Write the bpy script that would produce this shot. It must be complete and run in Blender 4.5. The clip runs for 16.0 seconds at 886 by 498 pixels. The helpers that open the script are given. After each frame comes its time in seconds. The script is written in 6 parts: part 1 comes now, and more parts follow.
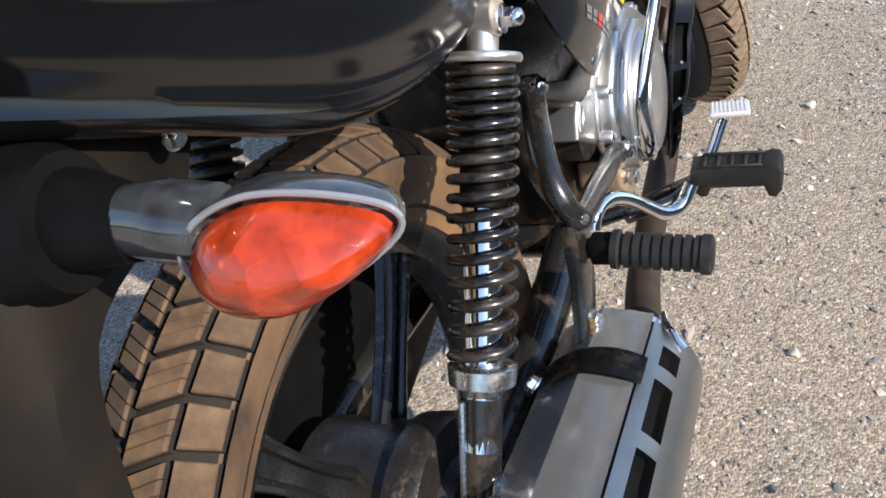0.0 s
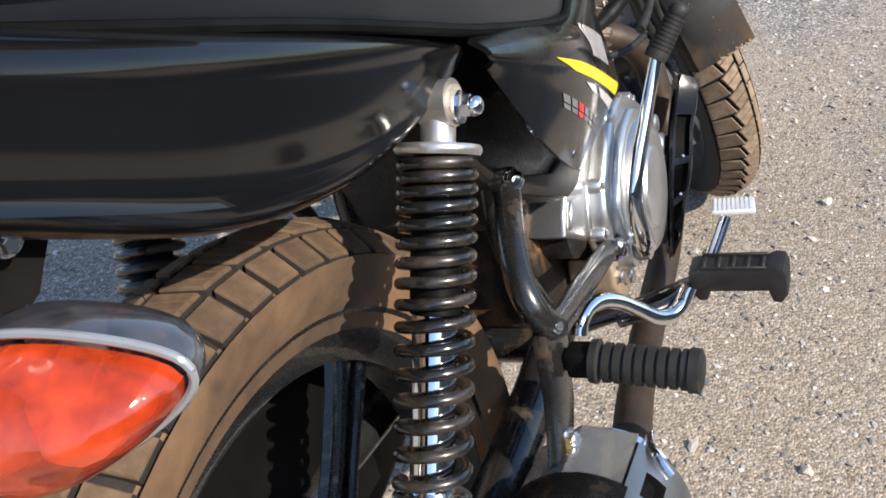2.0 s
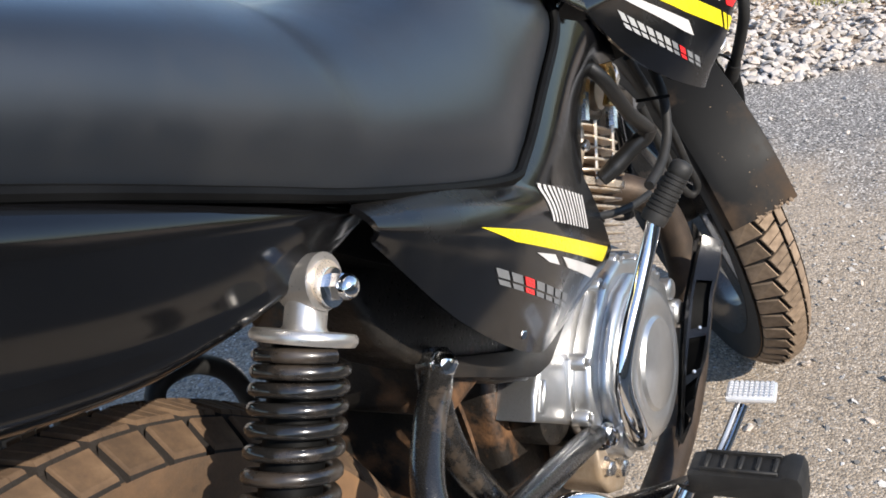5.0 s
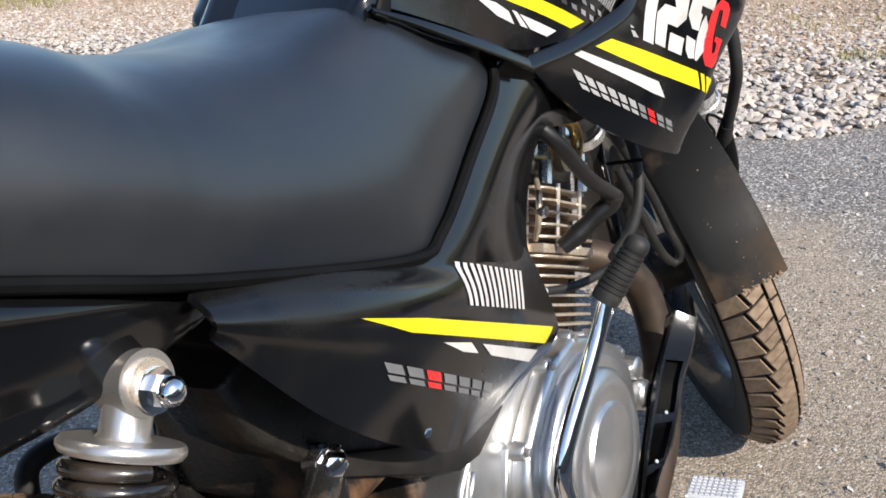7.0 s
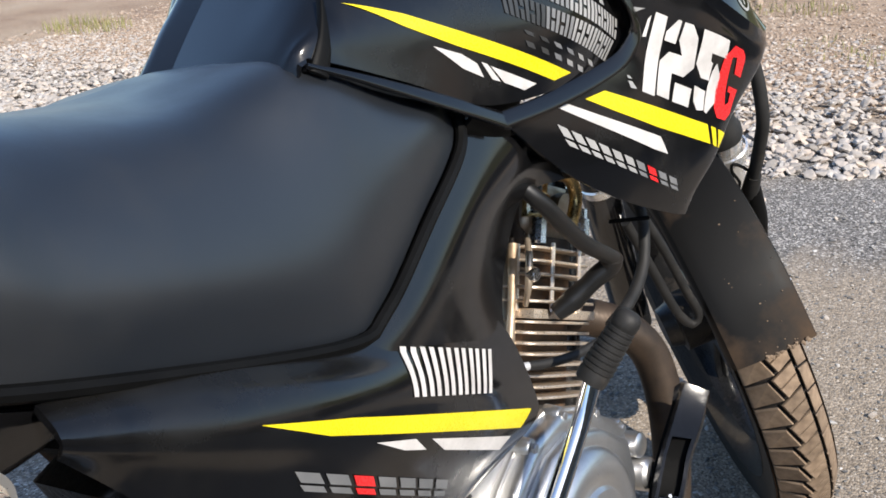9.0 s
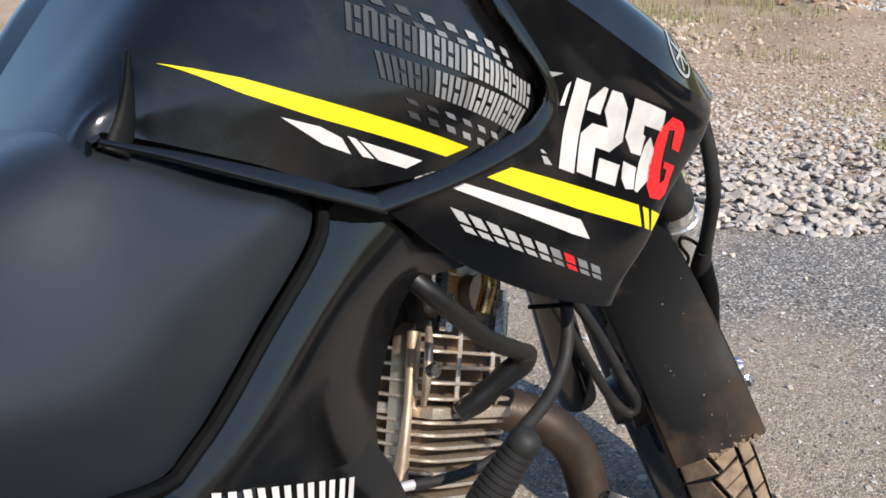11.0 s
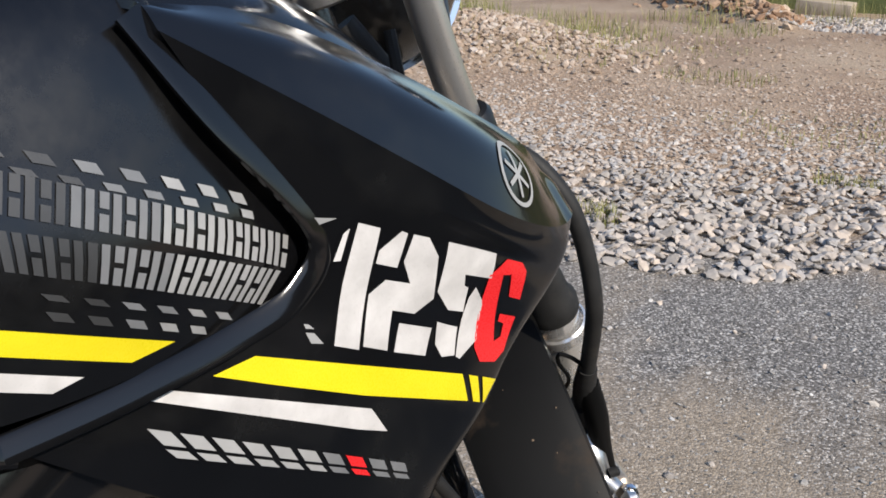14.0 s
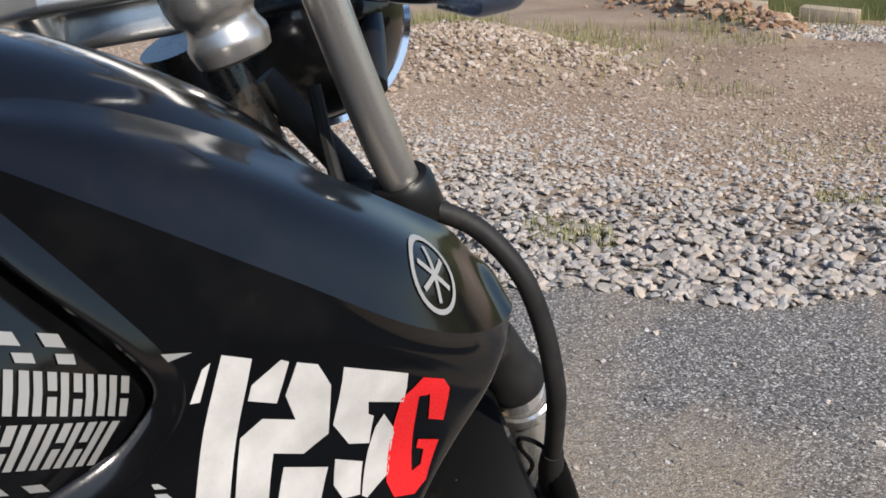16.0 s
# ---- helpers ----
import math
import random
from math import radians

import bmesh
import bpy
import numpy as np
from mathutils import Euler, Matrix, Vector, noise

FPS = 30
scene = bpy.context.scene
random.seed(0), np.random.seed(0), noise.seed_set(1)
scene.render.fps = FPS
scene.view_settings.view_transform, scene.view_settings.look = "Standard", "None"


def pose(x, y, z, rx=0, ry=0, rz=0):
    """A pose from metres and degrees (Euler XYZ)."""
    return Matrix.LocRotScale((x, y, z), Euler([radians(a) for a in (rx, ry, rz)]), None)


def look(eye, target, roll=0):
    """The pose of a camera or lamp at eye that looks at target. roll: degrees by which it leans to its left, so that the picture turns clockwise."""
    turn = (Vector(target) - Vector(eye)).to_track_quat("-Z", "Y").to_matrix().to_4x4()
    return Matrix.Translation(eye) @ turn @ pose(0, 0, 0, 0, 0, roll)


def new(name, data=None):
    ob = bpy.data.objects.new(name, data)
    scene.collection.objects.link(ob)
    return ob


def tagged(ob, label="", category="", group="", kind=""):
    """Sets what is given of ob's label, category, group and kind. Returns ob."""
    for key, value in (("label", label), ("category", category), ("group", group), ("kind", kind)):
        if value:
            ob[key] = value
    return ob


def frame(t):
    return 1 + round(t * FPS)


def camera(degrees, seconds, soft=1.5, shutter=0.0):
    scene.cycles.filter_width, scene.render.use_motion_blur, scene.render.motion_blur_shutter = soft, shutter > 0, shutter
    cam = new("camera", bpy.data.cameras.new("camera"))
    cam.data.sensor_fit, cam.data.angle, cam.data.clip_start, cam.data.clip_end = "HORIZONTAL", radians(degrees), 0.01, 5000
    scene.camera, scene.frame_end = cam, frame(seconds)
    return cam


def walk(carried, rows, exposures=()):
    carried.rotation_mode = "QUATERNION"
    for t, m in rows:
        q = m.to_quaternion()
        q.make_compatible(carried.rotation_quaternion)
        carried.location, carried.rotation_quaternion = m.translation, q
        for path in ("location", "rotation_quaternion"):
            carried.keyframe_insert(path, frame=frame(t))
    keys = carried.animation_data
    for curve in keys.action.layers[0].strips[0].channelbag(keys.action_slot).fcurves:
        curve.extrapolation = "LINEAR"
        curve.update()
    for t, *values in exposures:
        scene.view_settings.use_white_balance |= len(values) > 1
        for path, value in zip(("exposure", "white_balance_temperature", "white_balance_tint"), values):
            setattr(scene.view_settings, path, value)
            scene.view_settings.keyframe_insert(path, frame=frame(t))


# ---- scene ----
cam = camera(50.0, 16.0, soft=1.7)
PATH = [
    (0, (0.2204, -0.4190, 1.0230), (-0.4110, 0.9897, -0.2486), -8.53),
    (0.5, (0.2241, -0.3983, 1.0130), (-0.4281, 1.0299, -0.2259), -8.58),
    (1, (0.2293, -0.3774, 1.0035), (-0.4410, 1.0786, -0.1927), -8.35),
    (1.5, (0.2350, -0.3578, 0.9951), (-0.4502, 1.1186, -0.1672), -8.05),
    (2, (0.2414, -0.3353, 0.9837), (-0.4594, 1.1604, -0.1441), -7.72),
    (2.5, (0.2497, -0.3108, 0.9726), (-0.4753, 1.2019, -0.1164), -7.55),
    (3, (0.2587, -0.2840, 0.9635), (-0.4939, 1.2430, -0.0863), -7.42),
    (3.5, (0.2676, -0.2566, 0.9572), (-0.5130, 1.2870, -0.0469), -7.41),
    (4, (0.2783, -0.2296, 0.9528), (-0.5414, 1.3121, -0.0226), -7.84),
    (4.5, (0.2899, -0.1996, 0.9496), (-0.5772, 1.3471, 0.0244), -7.50),
    (5, (0.3021, -0.1725, 0.9457), (-0.5985, 1.3770, 0.0581), -6.81),
    (5.2, (0.3065, -0.1616, 0.9443), (-0.6057, 1.3896, 0.0715), -6.45),
    (7.3, (0.3416, -0.0459, 0.9343), (-0.6376, 1.4964, 0.1204), -4.74),
    (7.5, (0.3449, -0.0364, 0.9345), (-0.6484, 1.4993, 0.1252), -4.74),
    (8, (0.3490, -0.0094, 0.9331), (-0.6783, 1.5107, 0.1369), -5.09),
    (8.5, (0.3519, 0.0185, 0.9330), (-0.7075, 1.5264, 0.1560), -5.33),
    (8.7, (0.3525, 0.0274, 0.9328), (-0.7143, 1.5334, 0.1621), -5.25),
    (10.8, (0.3486, 0.1648, 0.9310), (-0.7118, 1.7006, 0.2121), -2.60),
    (11, (0.3464, 0.1803, 0.9304), (-0.7063, 1.7244, 0.2177), -2.33),
    (11.5, (0.3425, 0.2208, 0.9317), (-0.6935, 1.7780, 0.2232), -1.87),
    (12, (0.3377, 0.2624, 0.9347), (-0.6697, 1.8344, 0.2179), -1.80),
    (12.5, (0.3336, 0.3009, 0.9399), (-0.6519, 1.8837, 0.2164), -1.94),
    (13, (0.3312, 0.3409, 0.9467), (-0.6447, 1.9317, 0.2277), -1.61),
    (13.5, (0.3287, 0.3794, 0.9519), (-0.6390, 1.9754, 0.2332), -0.80),
    (14, (0.3259, 0.4146, 0.9581), (-0.6448, 2.0129, 0.2488), -0.71),
    (14.5, (0.3245, 0.4436, 0.9639), (-0.6563, 2.0411, 0.2667), -0.87),
    (15, (0.3218, 0.4733, 0.9678), (-0.6590, 2.0693, 0.2674), -0.71),
    (15.5, (0.3200, 0.5008, 0.9720), (-0.6598, 2.0960, 0.2682), -0.90),
    (16, (0.3164, 0.5284, 0.9736), (-0.6708, 2.1235, 0.2800), -1.48),
]
walk(cam, [(t, look(eye, target, roll)) for t, eye, target, roll in PATH],
     exposures=[(0.0, 0.82), (3.5, 0.87), (5.0, 0.81), (8.0, 0.60), (11.0, 0.48), (13.5, 0.26), (16.0, 0.08)])

# ---- light ----
SUN_AZIMUTH, SUN_HEIGHT = radians(110), radians(37)      # clockwise from +y, up
world = bpy.data.worlds.new("sky")
scene.world = world
world.use_nodes = True
sky = world.node_tree.nodes.new("ShaderNodeTexSky")
sky.sky_type, sky.sun_disc = "NISHITA", False
sky.sun_elevation, sky.sun_rotation = SUN_HEIGHT, SUN_AZIMUTH
sky.dust_density, sky.ozone_density = 0.8, 3.0
back = world.node_tree.nodes["Background"]
back.inputs["Strength"].default_value = 0.15
world.node_tree.links.new(sky.outputs["Color"], back.inputs["Color"])
sun_data = bpy.data.lights.new("sun", "SUN")
sun_data.energy, sun_data.angle, sun_data.color = 4.6, radians(0.6), (1.0, 0.925, 0.825)
sun = new("sun", sun_data)
sun.matrix_world = look((math.sin(SUN_AZIMUTH) * math.cos(SUN_HEIGHT) * 30, math.cos(SUN_AZIMUTH) * math.cos(SUN_HEIGHT) * 30,
                         math.sin(SUN_HEIGHT) * 30), (0, 0, 0))


# ---- materials ----
def nodes_of(name):
    m = bpy.data.materials.new(name)
    m.use_nodes = True
    return m, m.node_tree.nodes, m.node_tree.links, m.node_tree.nodes["Principled BSDF"]


def coords(n, l, scale=(1, 1, 1)):
    tc, mp = n.new("ShaderNodeTexCoord"), n.new("ShaderNodeMapping")
    mp.inputs["Scale"].default_value = scale
    l.new(tc.outputs["Object"], mp.inputs["Vector"])
    return mp.outputs["Vector"]


def noise_of(n, l, vec, scale, detail=4.0, rough=0.55):
    t = n.new("ShaderNodeTexNoise")
    t.inputs["Scale"].default_value, t.inputs["Detail"].default_value, t.inputs["Roughness"].default_value = scale, detail, rough
    l.new(vec, t.inputs["Vector"])
    return t.outputs["Fac"]


def ramp_of(n, l, fac, stops):
    r = n.new("ShaderNodeValToRGB")
    while len(r.color_ramp.elements) < len(stops):
        r.color_ramp.elements.new(0.5)
    for e, (at, c) in zip(r.color_ramp.elements, stops):
        e.position, e.color = at, (*c, 1) if len(c) == 3 else c
    l.new(fac, r.inputs["Fac"])
    return r.outputs["Color"]


def grey(v):
    return (v, v, v)


def mixed(n, l, fac, a, b):
    m = n.new("ShaderNodeMix")
    m.data_type = "RGBA"
    for value, slot in ((fac, 0), (a, 6), (b, 7)):
        if isinstance(value, (float, int)):
            m.inputs[slot].default_value = value
        elif isinstance(value, tuple):
            m.inputs[slot].default_value = (*value, 1)
        else:
            l.new(value, m.inputs[slot])
    return m.outputs[2]


def surface(name, c1, c2, rough=(0.4, 0.5), metal=0.0, scale=25.0, fine=400.0, bump=0.1, dist=0.0005, coat=0.0, dust=None, dust_at=(0.5, 0.7), spec=0.5, coat_rough=0.03):
    """Two tones at one scale, grain at another, and dust of a third tone in patches."""
    m, n, l, b = nodes_of(name)
    vec = coords(n, l)
    big, small = noise_of(n, l, vec, scale), noise_of(n, l, vec, fine, 3)
    col = ramp_of(n, l, big, [(0.3, c1), (0.7, c2)])
    rgh = ramp_of(n, l, small, [(0.3, grey(rough[0])), (0.7, grey(rough[1]))])
    if dust:
        patch = noise_of(n, l, vec, scale * 0.45, 8, 0.65)
        mask = ramp_of(n, l, patch, [(dust_at[0], grey(0)), (dust_at[1], grey(1))])
        col = mixed(n, l, mask, col, dust)
        rgh = mixed(n, l, mask, rgh, grey(0.85))
    l.new(col, b.inputs["Base Color"])
    l.new(rgh, b.inputs["Roughness"])
    b.inputs["Metallic"].default_value, b.inputs["Coat Weight"].default_value = metal, coat
    b.inputs["Coat Roughness"].default_value, b.inputs["Specular IOR Level"].default_value = coat_rough, spec
    if bump:
        bp = n.new("ShaderNodeBump")
        bp.inputs["Strength"].default_value, bp.inputs["Distance"].default_value = bump, dist
        l.new(small, bp.inputs["Height"])
        l.new(bp.outputs["Normal"], b.inputs["Normal"])
    return m


# the dust on gloss_black is raised to stand for reflected haze too
gloss_black = surface("gloss_black", (0.003, 0.003, 0.0034), (0.005, 0.005, 0.0055), (0.09, 0.14), scale=12, fine=900, bump=0.015, coat=0.1, dust=(0.018, 0.0172, 0.0150), dust_at=(0.50, 0.92), spec=0.5)
cowl_black = surface("cowl_black", (0.003, 0.003, 0.0034), (0.005, 0.005, 0.0055), (0.10, 0.15), scale=12, fine=900, bump=0.01, dust=(0.010, 0.0088, 0.0075), dust_at=(0.55, 0.95), spec=0.5)
plastic_black = surface("plastic_black", (0.005, 0.005, 0.005), (0.009, 0.0085, 0.008), (0.36, 0.5), scale=18, fine=1500, bump=0.12, dust=(0.035, 0.024, 0.016), dust_at=(0.5, 0.85))
fender_black = surface("fender_black", (0.004, 0.004, 0.004), (0.007, 0.0065, 0.006), (0.5, 0.62), scale=9, fine=1200, bump=0.12, dust=(0.022, 0.015, 0.0095), dust_at=(0.42, 0.85), spec=0.12)
trim_black = surface("trim_black", (0.0025, 0.0025, 0.0025), (0.005, 0.005, 0.005), (0.45, 0.6), scale=30, fine=900, bump=0.06, spec=0.10)
steel_black = surface("steel_black", (0.008, 0.008, 0.008), (0.016, 0.015, 0.014), (0.18, 0.32), scale=30, fine=700, bump=0.1, coat=0.3, dust=(0.16, 0.11, 0.07), dust_at=(0.56, 0.82))
grimy = surface("grimy", (0.03, 0.024, 0.019), (0.075, 0.05, 0.033), (0.6, 0.85), scale=35, fine=500, bump=0.4, dust=(0.22, 0.12, 0.06), dust_at=(0.5, 0.75))
vinyl = surface("vinyl", (0.006, 0.0076, 0.0105), (0.009, 0.0112, 0.0145), (0.36, 0.44), scale=10, fine=1600, bump=0.06, dist=0.0003, dust=(0.016, 0.0155, 0.015), dust_at=(0.5, 0.95), spec=0.6, coat=0.6, coat_rough=0.38)
rubber = surface("rubber", (0.010, 0.010, 0.010), (0.020, 0.019, 0.018), (0.55, 0.7), scale=60, fine=900, bump=0.25, dust=(0.075, 0.060, 0.046), dust_at=(0.58, 0.88), spec=0.35)
tyre_side = surface("tyre_side", (0.035, 0.023, 0.014), (0.075, 0.046, 0.026), (0.6, 0.8), scale=14, fine=600, bump=0.3, dust=(0.21, 0.112, 0.050), dust_at=(0.38, 0.66))
# near-black rubber, with the shade of the tread gaps put into its colour
groove_shade = surface("groove_shade", (0.006, 0.0045, 0.0035), (0.018, 0.012, 0.008), (0.8, 0.95), scale=30, fine=500, bump=0.4)
mud_black = surface("mud_black", (0.008, 0.007, 0.006), (0.018, 0.014, 0.011), (0.35, 0.6), scale=40, fine=350, bump=0.5, dist=0.001, dust=(0.20, 0.095, 0.038), dust_at=(0.50, 0.74))
oily_black = surface("oily_black", (0.008, 0.0075, 0.007), (0.020, 0.017, 0.014), (0.25, 0.5), scale=60, fine=260, bump=0.5, dist=0.001, dust=(0.16, 0.12, 0.09), dust_at=(0.60, 0.78))
chrome = surface("chrome", (0.80, 0.80, 0.80), (0.88, 0.88, 0.88), (0.05, 0.10), metal=1.0, scale=20, fine=900, bump=0.02, dust=(0.35, 0.30, 0.25), dust_at=(0.66, 0.9))
steel = surface("steel", (0.58, 0.575, 0.56), (0.70, 0.69, 0.68), (0.22, 0.30), metal=1.0, scale=40, fine=300, bump=0.015, dust=(0.30, 0.25, 0.19), dust_at=(0.66, 0.95))
alloy = surface("alloy", (0.56, 0.555, 0.545), (0.66, 0.655, 0.645), (0.26, 0.40), metal=0.94, scale=25, fine=1400, bump=0.12, dust=(0.45, 0.41, 0.35), dust_at=(0.62, 0.92))
tube_metal = surface("tube_metal", (0.58, 0.545, 0.505), (0.68, 0.64, 0.59), (0.27, 0.34), metal=0.87, scale=14, fine=900, bump=0.0, dust=(0.40, 0.34, 0.27), dust_at=(0.66, 0.95))
cast_alloy = surface("cast_alloy", (0.42, 0.32, 0.23), (0.58, 0.48, 0.37), (0.28, 0.42), metal=0.75, scale=45, fine=700, bump=0.3, dust=(0.36, 0.26, 0.16), dust_at=(0.48, 0.75))
polished = surface("polished", (0.76, 0.75, 0.74), (0.86, 0.85, 0.83), (0.09, 0.18), metal=0.78, scale=9, fine=120, bump=0.0, dust=(0.52, 0.45, 0.33), dust_at=(0.54, 0.84))
pad_metal = surface("pad_metal", (0.62, 0.62, 0.63), (0.74, 0.74, 0.75), (0.30, 0.42), metal=0.45, scale=30, fine=300, bump=0.02)
brass = surface("brass", (0.60, 0.40, 0.16), (0.72, 0.50, 0.22), (0.22, 0.35), metal=1.0, scale=60, fine=900, bump=0.05)
burnt_pipe = surface("burnt_pipe", (0.030, 0.022, 0.016), (0.075, 0.050, 0.033), (0.45, 0.65), metal=0.5, scale=30, fine=600, bump=0.25)
rim_black = surface("rim_black", (0.006, 0.006, 0.0065), (0.011, 0.011, 0.011), (0.2, 0.35), scale=20, fine=900, bump=0.1, coat=0.35, dust=(0.06, 0.04, 0.025), dust_at=(0.56, 0.85))
white_ink = surface("white_ink", (0.44, 0.42, 0.40), (0.62, 0.595, 0.57), (0.25, 0.4), scale=45, fine=900, bump=0.05)
yellow_ink = surface("yellow_ink", (0.64, 0.52, 0.010), (0.72, 0.59, 0.015), (0.22, 0.35), scale=20, fine=900, bump=0.03)
red_ink = surface("red_ink", (0.66, 0.018, 0.02), (0.74, 0.024, 0.026), (0.22, 0.35), scale=20, fine=900, bump=0.03)
grey_ink = surface("grey_ink", (0.10, 0.105, 0.11), (0.19, 0.19, 0.19), (0.3, 0.45), scale=18, fine=900, bump=0.05)
pale_ink = surface("pale_ink", (0.24, 0.237, 0.23), (0.35, 0.345, 0.335), (0.3, 0.45), scale=20, fine=900, bump=0.05)
dark_ink = surface("dark_ink", (0.03, 0.03, 0.03), (0.05, 0.05, 0.05), (0.3, 0.45), scale=20, fine=900, bump=0.05)

spring_black = surface("spring_black", (0.006, 0.006, 0.006), (0.012, 0.011, 0.010), (0.12, 0.22), scale=30, fine=700, bump=0.05, coat=0.4, coat_rough=0.1, dust=(0.085, 0.062, 0.044), dust_at=(0.46, 0.80))
guard_black = surface("guard_black", (0.009, 0.0095, 0.011), (0.016, 0.0165, 0.018), (0.10, 0.16), scale=30, fine=700, bump=0.01, coat=0.5, coat_rough=0.08, dust=(0.03, 0.022, 0.016), dust_at=(0.6, 0.9))
fin_alloy = surface("fin_alloy", (0.70, 0.57, 0.44), (0.84, 0.74, 0.62), (0.24, 0.38), metal=0.75, scale=60, fine=700, bump=0.15, dust=(0.36, 0.25, 0.16), dust_at=(0.58, 0.85))
clear_rim = surface("clear_rim", (0.16, 0.165, 0.175), (0.24, 0.245, 0.25), (0.08, 0.15), scale=30, fine=900, bump=0.03, coat=0.8)


def tread_material(name, gain, tones=((0.070, 0.042, 0.023), (0.135, 0.080, 0.042), (0.215, 0.135, 0.074))):
    m, n, l, b = nodes_of(name)
    vec = coords(n, l)
    info = n.new("ShaderNodeObjectInfo")
    big = noise_of(n, l, vec, 55, 6, 0.6)
    col = ramp_of(n, l, big, list(zip((0.28, 0.5, 0.75), tones)))
    tone = ramp_of(n, l, info.outputs["Random"], [(0.0, grey(0.75 * gain)), (1.0, grey(1.1 * gain))])
    mul = n.new("ShaderNodeMix")
    mul.data_type, mul.blend_type = "RGBA", "MULTIPLY"
    mul.inputs[0].default_value = 1.0
    l.new(col, mul.inputs[6])
    l.new(tone, mul.inputs[7])
    l.new(mul.outputs[2], b.inputs["Base Color"])
    b.inputs["Roughness"].default_value = 0.85
    bp = n.new("ShaderNodeBump")
    bp.inputs["Strength"].default_value, bp.inputs["Distance"].default_value = 0.4, 0.0006
    l.new(noise_of(n, l, vec, 500), bp.inputs["Height"])
    l.new(bp.outputs["Normal"], b.inputs["Normal"])
    return m


def splashed_guard():
    """Matt black plastic with brown road dust, thickest at the end behind the wheel."""
    m, n, l, b = nodes_of("splashed_guard")
    vec = coords(n, l)
    xyz = n.new("ShaderNodeSeparateXYZ")
    l.new(vec, xyz.inputs["Vector"])
    low = n.new("ShaderNodeMapRange")
    low.inputs["From Min"].default_value, low.inputs["From Max"].default_value = 0.30, 0.04
    low.inputs["To Min"].default_value, low.inputs["To Max"].default_value = -0.34, 0.10
    l.new(xyz.outputs["Z"], low.inputs["Value"])
    total = n.new("ShaderNodeMath")
    l.new(noise_of(n, l, vec, 16, 8, 0.62), total.inputs[0])
    l.new(low.outputs["Result"], total.inputs[1])
    mask = ramp_of(n, l, total.outputs["Value"], [(0.40, grey(0)), (0.78, grey(1))])
    plain = ramp_of(n, l, noise_of(n, l, vec, 9), [(0.3, (0.004, 0.004, 0.004)), (0.7, (0.007, 0.0068, 0.0066))])
    l.new(mixed(n, l, mask, plain, (0.066, 0.043, 0.027)), b.inputs["Base Color"])
    l.new(mixed(n, l, mask, grey(0.5), grey(0.85)), b.inputs["Roughness"])
    b.inputs["Specular IOR Level"].default_value = 0.14
    bp = n.new("ShaderNodeBump")
    bp.inputs["Strength"].default_value, bp.inputs["Distance"].default_value = 0.15, 0.0005
    l.new(noise_of(n, l, vec, 1200), bp.inputs["Height"])
    l.new(bp.outputs["Normal"], b.inputs["Normal"])
    return m


guard_dusty = splashed_guard()


def lens_material(name, colour, rough, clear, facets):
    m, n, l, b = nodes_of(name)
    vec = coords(n, l)
    l.new(ramp_of(n, l, noise_of(n, l, vec, 55), [(0.35, tuple(c * 0.45 for c in colour)), (0.65, tuple(min(1, c * 1.25) for c in colour))]), b.inputs["Base Color"])
    b.inputs["Roughness"].default_value = rough
    b.inputs["Transmission Weight"].default_value = clear
    b.inputs["Coat Weight"].default_value = 0.6
    bp = n.new("ShaderNodeBump")
    w = n.new("ShaderNodeTexVoronoi")
    w.inputs["Scale"].default_value = 75
    l.new(vec, w.inputs["Vector"])
    bp.inputs["Strength"].default_value, bp.inputs["Distance"].default_value = facets, 0.003
    l.new(w.outputs["Distance"], bp.inputs["Height"])
    l.new(bp.outputs["Normal"], b.inputs["Normal"])
    return m


dusty_tread = tread_material("dusty_tread", 0.70)
dry_tread = tread_material("dry_tread", 1.3, ((0.085, 0.060, 0.040), (0.150, 0.106, 0.070), (0.225, 0.165, 0.112)))
orange_lens = lens_material("orange_lens", (0.80, 0.075, 0.015), 0.15, 0.55, 0.7)
smoke_shell = lens_material("smoke_shell", (0.16, 0.17, 0.185), 0.08, 0.75, 0.05)


def stone_material(name, stops, rough=0.85):
    m, n, l, b = nodes_of(name)
    vec = coords(n, l)
    geo = n.new("ShaderNodeNewGeometry")
    col = ramp_of(n, l, geo.outputs["Random Per Island"], stops)
    stain = ramp_of(n, l, noise_of(n, l, vec, 40, 6), [(0.3, grey(0.72)), (0.7, grey(1.1))])
    mul = n.new("ShaderNodeMix")
    mul.data_type, mul.blend_type = "RGBA", "MULTIPLY"
    mul.inputs[0].default_value = 1.0
    l.new(col, mul.inputs[6])
    l.new(stain, mul.inputs[7])
    l.new(mul.outputs[2], b.inputs["Base Color"])
    b.inputs["Roughness"].default_value = rough
    bp = n.new("ShaderNodeBump")
    bp.inputs["Strength"].default_value, bp.inputs["Distance"].default_value = 0.4, 0.002
    l.new(noise_of(n, l, vec, 160), bp.inputs["Height"])
    l.new(bp.outputs["Normal"], b.inputs["Normal"])
    return m


